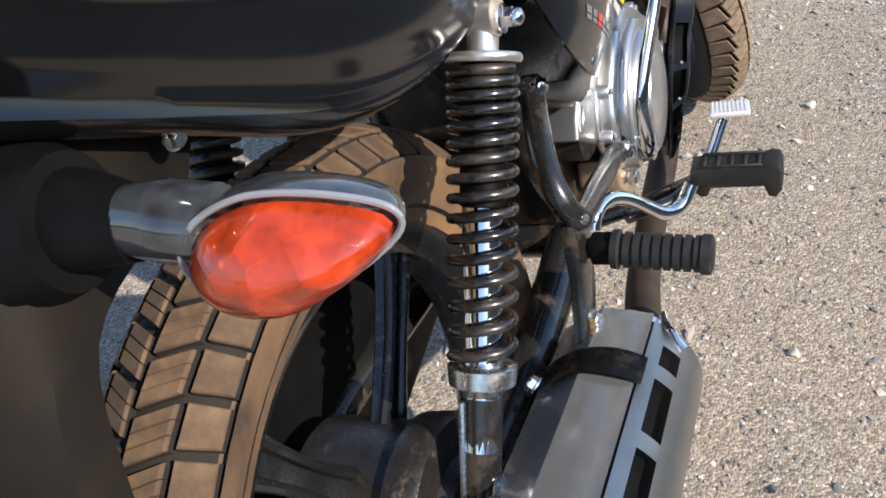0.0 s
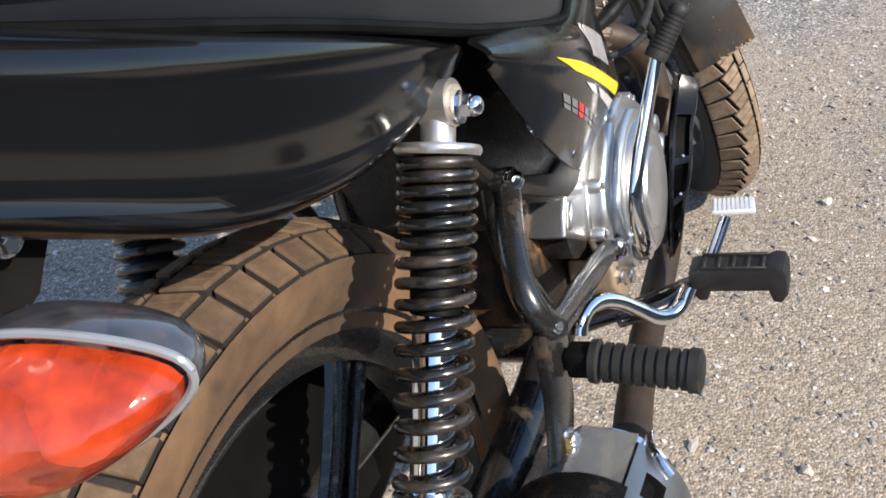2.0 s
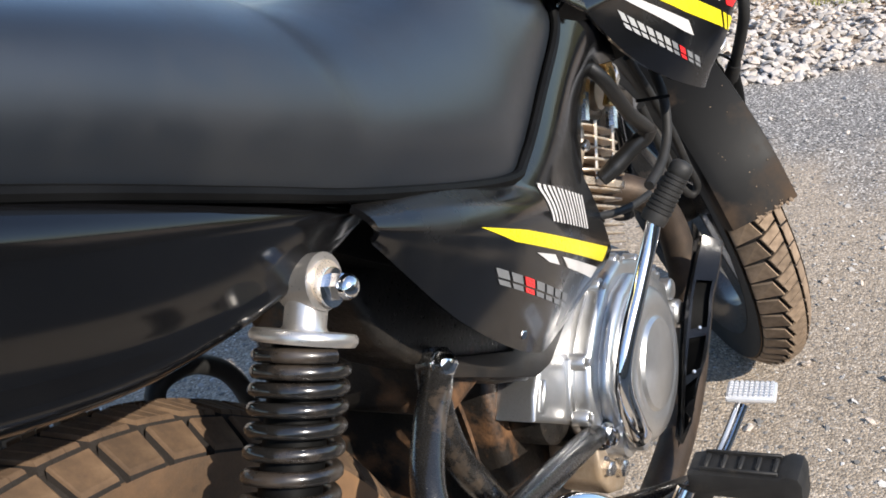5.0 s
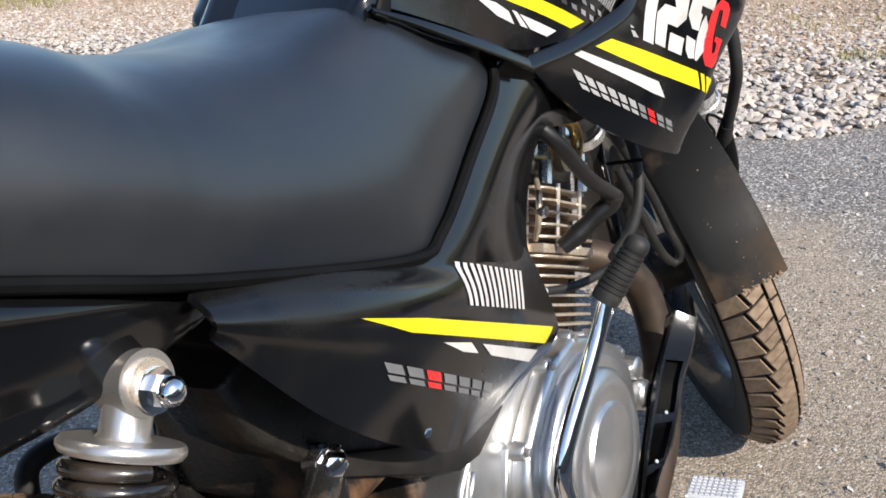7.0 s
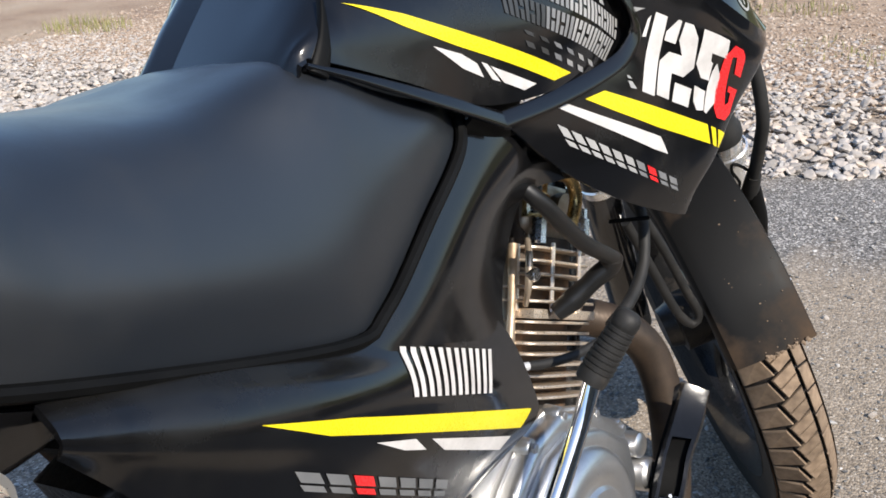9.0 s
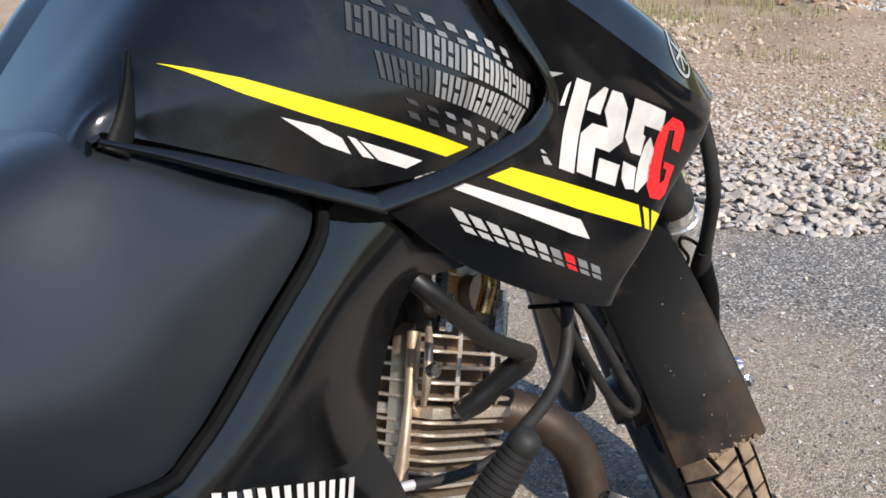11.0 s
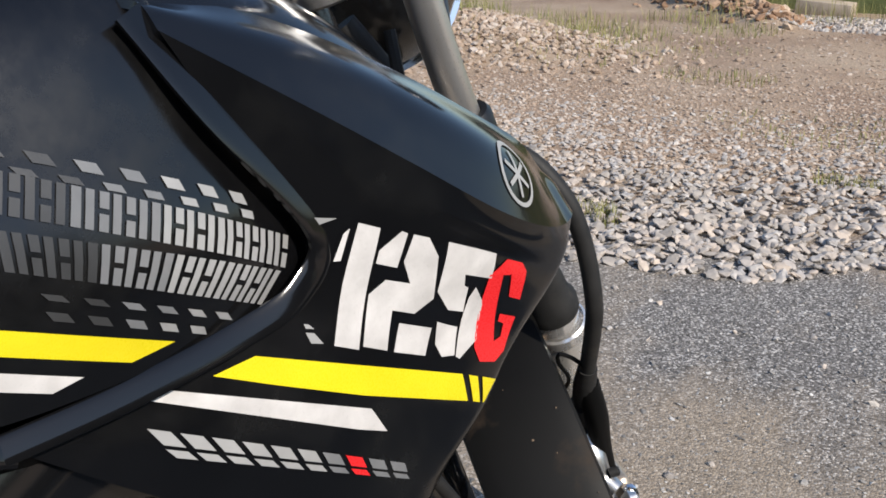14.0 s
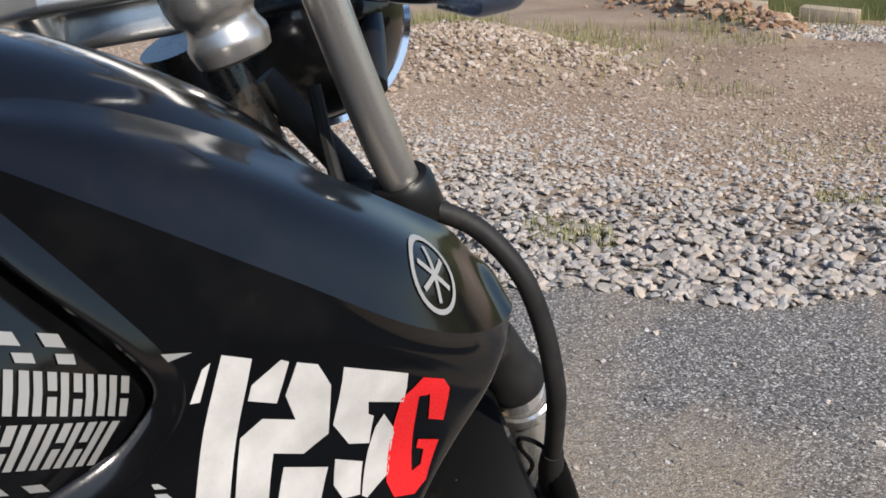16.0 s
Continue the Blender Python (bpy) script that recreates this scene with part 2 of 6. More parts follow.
def ground_material():
    """Grey chippings with tan dust; redder earth and sand farther off."""
    m, n, l, b = nodes_of("gravel_ground")
    vec = coords(n, l)
    vor = n.new("ShaderNodeTexVoronoi")
    vor.inputs["Scale"].default_value = 260
    l.new(vec, vor.inputs["Vector"])
    sep = n.new("ShaderNodeSeparateColor")
    l.new(vor.outputs["Color"], sep.inputs["Color"])
    chips = ramp_of(n, l, sep.outputs["Red"], [(0.0, (0.036, 0.035, 0.034)), (0.35, (0.105, 0.099, 0.094)), (0.72, (0.215, 0.200, 0.186)), (0.95, (0.60, 0.565, 0.525))])
    fine = noise_of(n, l, vec, 220, 5)
    dirt = ramp_of(n, l, fine, [(0.3, (0.22, 0.172, 0.123)), (0.7, (0.42, 0.34, 0.25))])
    patch = noise_of(n, l, coords(n, l, (1.0, 0.36, 1.0)), 2.6, 6, 0.6)          # drawn out along the wheel tracks
    place = n.new("ShaderNodeSeparateXYZ")
    l.new(vec, place.inputs["Vector"])
    trodden = n.new("ShaderNodeMapRange")                    # dustier where one walks, bare chippings towards the stones
    trodden.inputs["From Min"].default_value, trodden.inputs["From Max"].default_value = 2.45, 1.85
    trodden.inputs["To Min"].default_value, trodden.inputs["To Max"].default_value = -0.11, 0.15
    l.new(place.outputs["Y"], trodden.inputs["Value"])
    total = n.new("ShaderNodeMath")
    l.new(patch, total.inputs[0])
    l.new(trodden.outputs["Result"], total.inputs[1])
    near = mixed(n, l, ramp_of(n, l, total.outputs["Value"], [(0.40, grey(0.05)), (0.60, grey(0.74))]), chips, dirt)
    earth = ramp_of(n, l, noise_of(n, l, vec, 1.1, 8, 0.62), [(0.3, (0.25, 0.150, 0.088)), (0.5, (0.38, 0.265, 0.170)), (0.68, (0.44, 0.33, 0.225)), (0.85, (0.30, 0.135, 0.070))])
    xyz = n.new("ShaderNodeSeparateXYZ")
    l.new(vec, xyz.inputs["Vector"])
    far = n.new("ShaderNodeMapRange")
    far.inputs["From Min"].default_value, far.inputs["From Max"].default_value = 2.85, 3.7
    l.new(xyz.outputs["Y"], far.inputs["Value"])
    grain = n.new("ShaderNodeMix")
    grain.data_type, grain.blend_type = "RGBA", "MULTIPLY"
    grain.inputs[0].default_value = 1.0
    l.new(mixed(n, l, far.outputs["Result"], near, mixed(n, l, 0.22, earth, near)), grain.inputs[6])
    l.new(ramp_of(n, l, sep.outputs["Green"], [(0.0, grey(0.58)), (0.6, grey(1.0)), (1.0, grey(1.35))]), grain.inputs[7])
    l.new(grain.outputs[2], b.inputs["Base Color"])
    b.inputs["Roughness"].default_value = 0.9
    bp = n.new("ShaderNodeBump")
    bp.inputs["Strength"].default_value, bp.inputs["Distance"].default_value = 0.65, 0.003
    l.new(vor.outputs["Distance"], bp.inputs["Height"])
    bp.invert = True
    l.new(bp.outputs["Normal"], b.inputs["Normal"])
    return m


gravel_ground = ground_material()
pebble_mat = stone_material("pebble", [(0.0, (0.29, 0.260, 0.232)), (0.3, (0.43, 0.385, 0.342)), (0.6, (0.54, 0.450, 0.370)), (0.8, (0.37, 0.348, 0.335)), (1.0, (0.58, 0.53, 0.475))])
buff_mat = stone_material("buff_gravel", [(0.0, (0.29, 0.215, 0.155)), (0.5, (0.43, 0.325, 0.245)), (0.85, (0.47, 0.39, 0.32)), (1.0, (0.55, 0.47, 0.40))])
rubble_mat = stone_material("rubble", [(0.0, (0.20, 0.115, 0.065)), (0.5, (0.33, 0.200, 0.120)), (0.85, (0.40, 0.270, 0.180)), (1.0, (0.48, 0.37, 0.27))])
chip_mat = stone_material("chip", [(0.0, (0.14, 0.135, 0.13)), (0.40, (0.20, 0.19, 0.178)), (0.75, (0.32, 0.30, 0.275)), (1.0, (0.62, 0.595, 0.56))])
plain_wall = surface("plain_wall", (0.10, 0.085, 0.07), (0.17, 0.14, 0.11), (0.85, 0.95), scale=4, fine=80, bump=0.4, dist=0.006, dust=(0.07, 0.07, 0.04), dust_at=(0.5, 0.75))
moss_wall = surface("moss_wall", (0.10, 0.12, 0.04), (0.20, 0.20, 0.08), (0.8, 0.95), scale=3, fine=60, bump=0.5, dist=0.01, dust=(0.26, 0.21, 0.15), dust_at=(0.5, 0.7))
block_mat = surface("block_mat", (0.34, 0.28, 0.21), (0.45, 0.37, 0.29), (0.8, 0.95), scale=12, fine=90, bump=0.5, dist=0.004)
grass_mat = surface("grass_mat", (0.16, 0.17, 0.05), (0.30, 0.27, 0.10), (0.6, 0.8), scale=8, fine=60, bump=0.0)
ring_green = surface("ring_green", (0.015, 0.022, 0.010), (0.04, 0.05, 0.02), (0.9, 1.0), scale=0.6, fine=6, bump=0.0)


# ---- mesh helpers ----
def part(name, bm, material, parent=None, label="", m=None, smooth=True, angle=40):
    mesh = bpy.data.meshes.new(name)
    bmesh.ops.recalc_face_normals(bm, faces=bm.faces)
    bm.to_mesh(mesh)
    bm.free()
    return put_mesh(name, mesh, material, parent, label, m, smooth, angle)


def put_mesh(name, mesh, material, parent=None, label="", m=None, smooth=True, angle=40):
    if not mesh.materials:
        mesh.materials.append(material)
    if smooth:
        mesh.shade_smooth()
        mesh.set_sharp_from_angle(angle=radians(angle))
    ob = new(name, mesh)
    ob.parent = parent
    if m is not None:
        ob.matrix_basis = m
    if label:
        ob["label"] = label
    return ob


def spline(points, count):
    """A smooth line through the points, evenly divided."""
    p = [Vector(q) for q in points]
    if len(p) == 2:
        return [p[0].lerp(p[1], i / (count - 1)) for i in range(count)]
    ends = [p[0] * 2 - p[1], *p, p[-1] * 2 - p[-2]]
    fine = []
    for a, b, c, d in zip(ends, ends[1:], ends[2:], ends[3:]):
        for i in range(16):
            t = i / 16
            fine.append(0.5 * (2 * b + (c - a) * t + (2 * a - 5 * b + 4 * c - d) * t * t + (3 * b - a - 3 * c + d) * t ** 3))
    fine.append(p[-1])
    far = [0.0]
    for a, b in zip(fine, fine[1:]):
        far.append(far[-1] + (b - a).length)
    out = []
    for i in range(count):
        s = far[-1] * i / (count - 1)
        k = max(0, min(len(fine) - 2, int(np.searchsorted(far, s)) - 1))
        step = far[k + 1] - far[k]
        out.append(fine[k].lerp(fine[k + 1], (s - far[k]) / step if step > 1e-9 else 0))
    return out


def grid_faces(bm, rows, close_u=False, close_v=False):
    vs = [[bm.verts.new(p) for p in row] for row in rows]
    nv, nu = len(vs), len(vs[0])
    for j in range(nv if close_v else nv - 1):
        for i in range(nu if close_u else nu - 1):
            a, b = vs[j], vs[(j + 1) % nv]
            bm.faces.new((a[i], a[(i + 1) % nu], b[(i + 1) % nu], b[i]))
    return vs


def tube(points, radius, segs=12, count=0, bm=None, caps=True, flat=1.0):
    """A round bar along a smooth line; radius may be a list, one for each point along it."""
    bm = bm or bmesh.new()
    line = spline(points, count or max(2, 6 * (len(points) - 1) + 1))
    n = len(line)
    radii = [radius] * n if isinstance(radius, (int, float)) else [float(np.interp(i / (n - 1), np.linspace(0, 1, len(radius)), radius)) for i in range(n)]
    side = None
    rows = []
    for i, p in enumerate(line):
        ahead = (line[min(i + 1, n - 1)] - line[max(i - 1, 0)]).normalized()
        if side is None:
            side = ahead.orthogonal().normalized()
        side = (side - ahead * side.dot(ahead)).normalized()
        up = ahead.cross(side)
        rows.append([p + radii[i] * (math.cos(a) * side + flat * math.sin(a) * up) for a in (2 * math.pi * k / segs for k in range(segs))])
    vs = grid_faces(bm, rows, close_u=True)
    if caps:
        bm.faces.new(vs[0])
        bm.faces.new(vs[-1])
    return bm


def lathe(profile, segs=32, m=None, bm=None, closed=False):
    """Turns (along, radius) pairs round the x axis."""
    bm = bm or bmesh.new()
    rows = []
    for k in range(segs):
        a = 2 * math.pi * k / segs
        row = [Vector((x, r * math.sin(a), r * math.cos(a))) for x, r in profile]
        rows.append([m @ v for v in row] if m else row)
    grid_faces(bm, rows, close_u=closed, close_v=True)
    bmesh.ops.remove_doubles(bm, verts=bm.verts, dist=1e-6)
    return bm


def along(a, b):
    """The pose whose x axis runs from a to b."""
    return Matrix.Translation(a) @ (Vector(b) - Vector(a)).to_track_quat("X", "Z").to_matrix().to_4x4()


def box(lo, hi, bevel=0.002, segs=2, bm=None, m=None):
    bm = bm or bmesh.new()
    size = [h - l for l, h in zip(lo, hi)]
    mat = Matrix.Translation([(l + h) / 2 for l, h in zip(lo, hi)]) @ Matrix.Diagonal((*size, 1))
    made = bmesh.ops.create_cube(bm, size=1.0, matrix=(m @ mat) if m else mat)
    if bevel:
        edges = list({e for v in made["verts"] for e in v.link_edges})
        bmesh.ops.bevel(bm, geom=edges, offset=bevel, segments=segs, affect="EDGES", profile=0.6)
    return bm


def prism(outline, lo, hi, bevel=0.003, segs=2, m=None, bm=None, axis="x"):
    """An outline in two of the axes, drawn out along the third from lo to hi."""
    own = bmesh.new()
    to = {"x": lambda a, b, c: (c, a, b), "y": lambda a, b, c: (a, c, b), "z": lambda a, b, c: (a, b, c)}[axis]
    f = own.faces.new([own.verts.new(to(a, b, lo)) for a, b in outline])
    res = bmesh.ops.extrude_face_region(own, geom=[f])
    shift = Vector(to(0, 0, hi - lo))
    for v in (g for g in res["geom"] if isinstance(g, bmesh.types.BMVert)):
        v.co += shift
    bmesh.ops.recalc_face_normals(own, faces=own.faces)
    if bevel:
        edges = [e for e in own.edges if any(len(f.verts) == len(outline) for f in e.link_faces)]
        bmesh.ops.bevel(own, geom=edges, offset=bevel, segments=segs, affect="EDGES", profile=0.6)
    if m:
        own.transform(m)
    if bm is None:
        return own
    mesh = bpy.data.meshes.new("scratch")
    own.to_mesh(mesh)
    own.free()
    bm.from_mesh(mesh)
    bpy.data.meshes.remove(mesh)
    return bm


def add(bm, other):
    mesh = bpy.data.meshes.new("scratch")
    other.to_mesh(mesh)
    other.free()
    bm.from_mesh(mesh)
    bpy.data.meshes.remove(mesh)
    return bm


def shell(rails, nu=40, nv=24, thick=0.003, mirror=False, bm=None):
    """A smooth skin over rails that run the same way; thick: how far it is doubled inwards."""
    lines = [spline(r, nu) for r in rails]
    rows = list(zip(*[spline([ln[i] for ln in lines], nv) for i in range(nu)]))
    own = bmesh.new()
    grid_faces(own, rows)
    bmesh.ops.remove_doubles(own, verts=own.verts, dist=3e-5)
    bmesh.ops.recalc_face_normals(own, faces=own.faces)
    own.normal_update()
    if sum((f.normal.x + 0.5 * f.normal.z) * f.calc_area() for f in own.faces) < 0:
        bmesh.ops.reverse_faces(own, faces=own.faces)
        own.normal_update()
    if thick:
        outer = list(own.faces)
        made = bmesh.ops.duplicate(own, geom=list(own.verts) + list(own.edges) + list(own.faces))
        pair = {v: made["vert_map"][v] for v in list(own.verts) if v in made["vert_map"]}
        rim = [e for f in outer for e in f.edges if len(e.link_faces) == 1]
        inner = [g for g in made["geom"] if isinstance(g, bmesh.types.BMFace)]
        shift = {}
        for f in outer:
            for v in f.verts:
                shift[v] = v.normal.copy()
        for v, nrm in shift.items():
            made["vert_map"][v].co = v.co - nrm * thick
        bmesh.ops.reverse_faces(own, faces=inner)
        for e in rim:
            a, b = e.verts
            try:
                own.faces.new((b, a, made["vert_map"][a], made["vert_map"][b]))
            except (ValueError, KeyError):
                pass
    if mirror:
        made = bmesh.ops.duplicate(own, geom=list(own.verts) + list(own.edges) + list(own.faces))
        for v in (g for g in made["geom"] if isinstance(g, bmesh.types.BMVert)):
            v.co.x = -v.co.x
        bmesh.ops.reverse_faces(own, faces=[g for g in made["geom"] if isinstance(g, bmesh.types.BMFace)])
        bmesh.ops.remove_doubles(own, verts=own.verts, dist=2e-4)
    return add(bm, own) if bm else own


def band(points, half, thick, count=60, face=(0.95, 0.0, 0.30)):
    """A flat rounded strip that follows a line, its broad side turned to face."""
    line = spline(points, count)
    widths = [float(np.interp(i / (count - 1), np.linspace(0, 1, len(half)), half)) for i in range(count)]
    bm = bmesh.new()
    rows = []
    for i, p in enumerate(line):
        ahead = (line[min(i + 1, count - 1)] - line[max(i - 1, 0)]).normalized()
        out = Vector(face)
        out = (out - ahead * out.dot(ahead)).normalized()
        side = ahead.cross(out)
        w = widths[i]
        rows.append([p + side * (w * a) + out * (thick * b) for a, b in ((-1, -1), (-1, 0.35), (-0.8, 0.8), (-0.4, 1), (0.4, 1), (0.8, 0.8), (1, 0.35), (1, -1))])
    vs = grid_faces(bm, rows, close_u=True)
    bm.faces.new(vs[0])
    bm.faces.new(vs[-1])
    return bm


def bolt(at, out, size=0.008, height=0.006, washer=True):
    """A hexagon head with a washer, facing out."""
    m = along(at, Vector(at) + Vector(out))
    bm = bmesh.new()
    if washer:
        lathe([(0, 0), (0, size * 1.35), (0.0016, size * 1.35), (0.0018, size * 1.25), (0.0018, 0)], 20, m, bm)
    lathe([(0.0016, 0), (0.0016, size), (height, size), (height + 0.0012, size * 0.8), (height + 0.0012, 0)], 6, m, bm)
    return bm


# ---- ground and surroundings ----
def ground_height(x, y):
    h = 0.005 * noise.noise((x * 2.3, y * 2.3, 0.0)) + 0.003 * noise.noise((x * 7, y * 7, 3.0))
    h += 0.012 * max(0.0, 1 - math.hypot(x, y) / 0.7)
    h -= 0.028 * math.exp(-((x + 0.02) ** 2 + (y - 1.3) ** 2) / 0.12)
    far = max(0.0, y - 4.5)
    h += min(0.025, 0.01 * far) * (1 + noise.noise((x * 0.8, y * 0.8, 5.0)))
    ridge = abs((y - 7.42) + 0.94 * (x + 1.13)) / 1.37       # a low bank of spoil runs slantwise before the wall
    h += 0.13 * math.exp(-(ridge / 0.22) ** 2) * max(0.0, min(1.0, (-0.95 - x) / 0.3)) * (1 + 0.5 * noise.noise((x * 3, y * 3, 9.0)))
    h += 0.22 * math.exp(-(((x + 2.75) / 0.75) ** 2 + ((y - 5.75) / 0.5) ** 2))
    return h


def build_ground():
    xs = np.concatenate([-np.geomspace(90, 7.2, 16), np.arange(-7, 3.0, 0.09), np.geomspace(3.2, 90, 16)])
    ys = np.concatenate([-np.geomspace(90, 1.6, 16), np.arange(-1.5, 10.0, 0.09), np.geomspace(10.2, 90, 16)])
    verts = [(float(x), float(y), ground_height(x, y) if abs(x) < 12 and -3 < y < 14 else 0.0) for y in ys for x in xs]
    nx = len(xs)
    faces = [(j * nx + i, j * nx + i + 1, (j + 1) * nx + i + 1, (j + 1) * nx + i) for j in range(len(ys) - 1) for i in range(nx - 1)]
    mesh = bpy.data.meshes.new("ground")
    mesh.from_pydata(verts, [], faces)
    tagged(put_mesh("ground", mesh, gravel_ground), "grey gravel and tan dust yard, sunlit and dry", "ground", kind="structure")


build_ground()


def stones(name, material, places, sizes, rounds, label, category, squash=(0.5, 0.85)):
    """Many broken stones lying on the ground, as one mesh."""
    rng = np.random.default_rng(7)
    bm = bmesh.new()
    if rounds:
        bmesh.ops.create_icosphere(bm, subdivisions=rounds, radius=1.0)
    else:
        bmesh.ops.create_icosphere(bm, subdivisions=1, radius=1.0)
    base_v = np.array([v.co[:] for v in bm.verts])
    base_f = np.array([[v.index for v in f.verts] for f in bm.faces])
    bm.free()
    n, k = len(places), len(base_v)
    shapes = []
    for _ in range(24):
        q = base_v * (1 + rng.uniform(-0.28, 0.22, (k, 1)))
        for _ in range(5):
            d = rng.normal(size=3)
            d /= np.linalg.norm(d)
            cut = rng.uniform(0.45, 0.75)
            over = np.maximum(q @ d - cut, 0)
            q = q - over[:, None] * d
        shapes.append(q)
    shapes = np.array(shapes)[rng.integers(0, 24, n)]
    spin = rng.uniform(0, 2 * np.pi, n)
    c, s = np.cos(spin), np.sin(spin)
    stretch = np.stack([rng.uniform(0.75, 1.3, n), rng.uniform(0.7, 1.1, n), rng.uniform(*squash, n)], 1)
    q = shapes * stretch[:, None] * np.asarray(sizes)[:, None, None]
    x, y = q[..., 0] * c[:, None] - q[..., 1] * s[:, None], q[..., 0] * s[:, None] + q[..., 1] * c[:, None]
    tilt = rng.normal(0, 0.25, (n, 2))
    z = q[..., 2] + x * tilt[:, :1] + y * tilt[:, 1:]
    pts = np.stack([x, y, z], -1) + np.asarray(places)[:, None]
    faces = (base_f[None] + (np.arange(n) * k)[:, None, None]).reshape(-1, 3)
    mesh = bpy.data.meshes.new(name)
    mesh.from_pydata(pts.reshape(-1, 3).tolist(), [], faces.tolist())
    tagged(put_mesh(name, mesh, material, smooth=False), label, category, kind="stuff")


def scatter():
    rng = np.random.default_rng(3)

    def low_edge(x):
        return 2.95 + 0.30 * np.maximum(x, -1) * (x > -1) + 0.08 * (x < -1) * (x + 1) - 0.3 * (x < -1) + 0.10 * np.sin(3.1 * x) + 0.05 * np.sin(8.7 * x)

    n = 18500
    x = rng.uniform(-5.6, 1.3, n)
    d = rng.beta(1.0, 1.6, n) * 2.2 - 0.05
    y = low_edge(x) + d
    size = rng.uniform(0.010, 0.0245, n) * (1 - 0.24 * np.clip(d, 0, 1.8))
    heap = 0.022 * np.exp(-((d - 0.5) / 0.5) ** 2)
    z = [ground_height(a, b) + h * u + 0.15 * s for a, b, h, u, s in zip(x, y, heap, rng.uniform(0.2, 1, n), size)]
    stones("loose_stones", pebble_mat, np.stack([x, y, z], 1), size, 2, "strip of loose pale grey and buff crushed stones", "gravel", (0.32, 0.60))
    n = 17000
    x, y = rng.uniform(-6, 1.8, n), 3.4 + 4.0 * rng.beta(1.1, 1.5, n)
    size = rng.uniform(0.006, 0.015, n) * rng.uniform(0.7, 1.3, n)
    z = [ground_height(a, b) + 0.1 * s for a, b, s in zip(x, y, size)]
    stones("coarse_gravel", buff_mat, np.stack([x, y, z], 1), size, 1, "coarse buff gravel trodden into tan earth", "gravel", (0.25, 0.45))
    n = 26000
    x = rng.uniform(-5.5, 1.2, n)
    y = low_edge(x) + 0.9 + 2.1 * rng.beta(1.0, 1.5, n)
    size = rng.uniform(0.004, 0.0105, n)
    z = [ground_height(a, b) + 0.15 * s for a, b, s in zip(x, y, size)]
    stones("small_gravel", buff_mat, np.stack([x, y, z], 1), size, 1, "fine buff gravel thinning out over tan earth", "gravel", (0.35, 0.6))
    n = 900
    u = rng.uniform(0, 1, n)
    x, y = -1.1 - 2.1 * u + rng.normal(0, 0.13, n), 7.42 + 1.95 * u + rng.normal(0, 0.13, n)
    size = rng.gamma(2.0, 0.010, n) + 0.010
    z = [ground_height(a, b) + 0.2 * s for a, b, s in zip(x, y, size)]
    stones("spoil_rubble", rubble_mat, np.stack([x, y, z], 1), size, 1, "reddish brown rubble along a low earth bank", "rubble")
    n = 1800
    x, y = rng.uniform(-1.25, 0.2, n), rng.uniform(7.25, 8.15, n)
    size = rng.uniform(0.010, 0.022, n)
    z = [ground_height(a, b) + 0.2 * s for a, b, s in zip(x, y, size)]
    stones("wall_gravel", pebble_mat, np.stack([x, y, z], 1), size, 1, "grey crushed stone spread before the wall", "gravel")
    n = 2600
    x, y = rng.normal(-2.75, 0.55, n), rng.normal(5.7, 0.33, n)
    size = rng.uniform(0.012, 0.030, n)
    z = [ground_height(a, b) + 0.3 * s for a, b, s in zip(x, y, size)]
    stones("gravel_heap", buff_mat, np.stack([x, y, z], 1), size, 1, "low heap of pinkish broken stone on the earth", "gravel")
    n = 19000
    x, y = rng.uniform(-1.2, 0.75, n), rng.uniform(-0.1, 3.0, n)
    size = rng.gamma(3.0, 0.00072, n) + 0.0012
    z = [ground_height(a, b) + 0.15 * s for a, b, s in zip(x, y, size)]
    stones("fine_chippings", chip_mat, np.stack([x, y, z], 1), size, 1, "fine grey stone chippings scattered on dusty ground", "gravel", (0.25, 0.5))
    n = 260
    x, y = rng.uniform(-2.2, 0.9, n), rng.uniform(0.4, 2.9, n)
    size = rng.uniform(0.005, 0.011, n)
    z = [ground_height(a, b) + 0.2 * s for a, b, s in zip(x, y, size)]
    stones("pale_pebbles", pebble_mat, np.stack([x, y, z], 1), size, 1, "stray pale pebbles lying on the chippings", "gravel")


scatter()


def grass_tuft(at, spread, height, blades, label):
    rng = random.Random(int(1000 * (at[0] + 20) + at[1]))
    bm = bmesh.new()
    for _ in range(blades):
        a, r = rng.uniform(0, 6.283), spread * math.sqrt(rng.random())
        x, y = at[0] + r * math.cos(a) * 1.6, at[1] + r * math.sin(a)
        z = ground_height(x, y)
        h, b, w = height * rng.uniform(0.4, 1), rng.uniform(0, 6.283), rng.uniform(0.0015, 0.003)
        lean = Vector((math.cos(b), math.sin(b), 0)) * h * rng.uniform(0.1, 0.7)
        side = Vector((-math.sin(b), math.cos(b), 0)) * w
        p = Vector((x, y, z))
        mid, top = p + lean * 0.35 + Vector((0, 0, h * 0.6)), p + lean + Vector((0, 0, h))
        v = [bm.verts.new(q) for q in (p - side, p + side, mid + side * 0.7, mid - side * 0.7, top)]
        bm.faces.new(v[:4])
        bm.faces.new((v[3], v[2], v[4]))
    tagged(part("grass_tuft", bm, grass_mat), label, "grass", "weeds in the yard", "stuff")


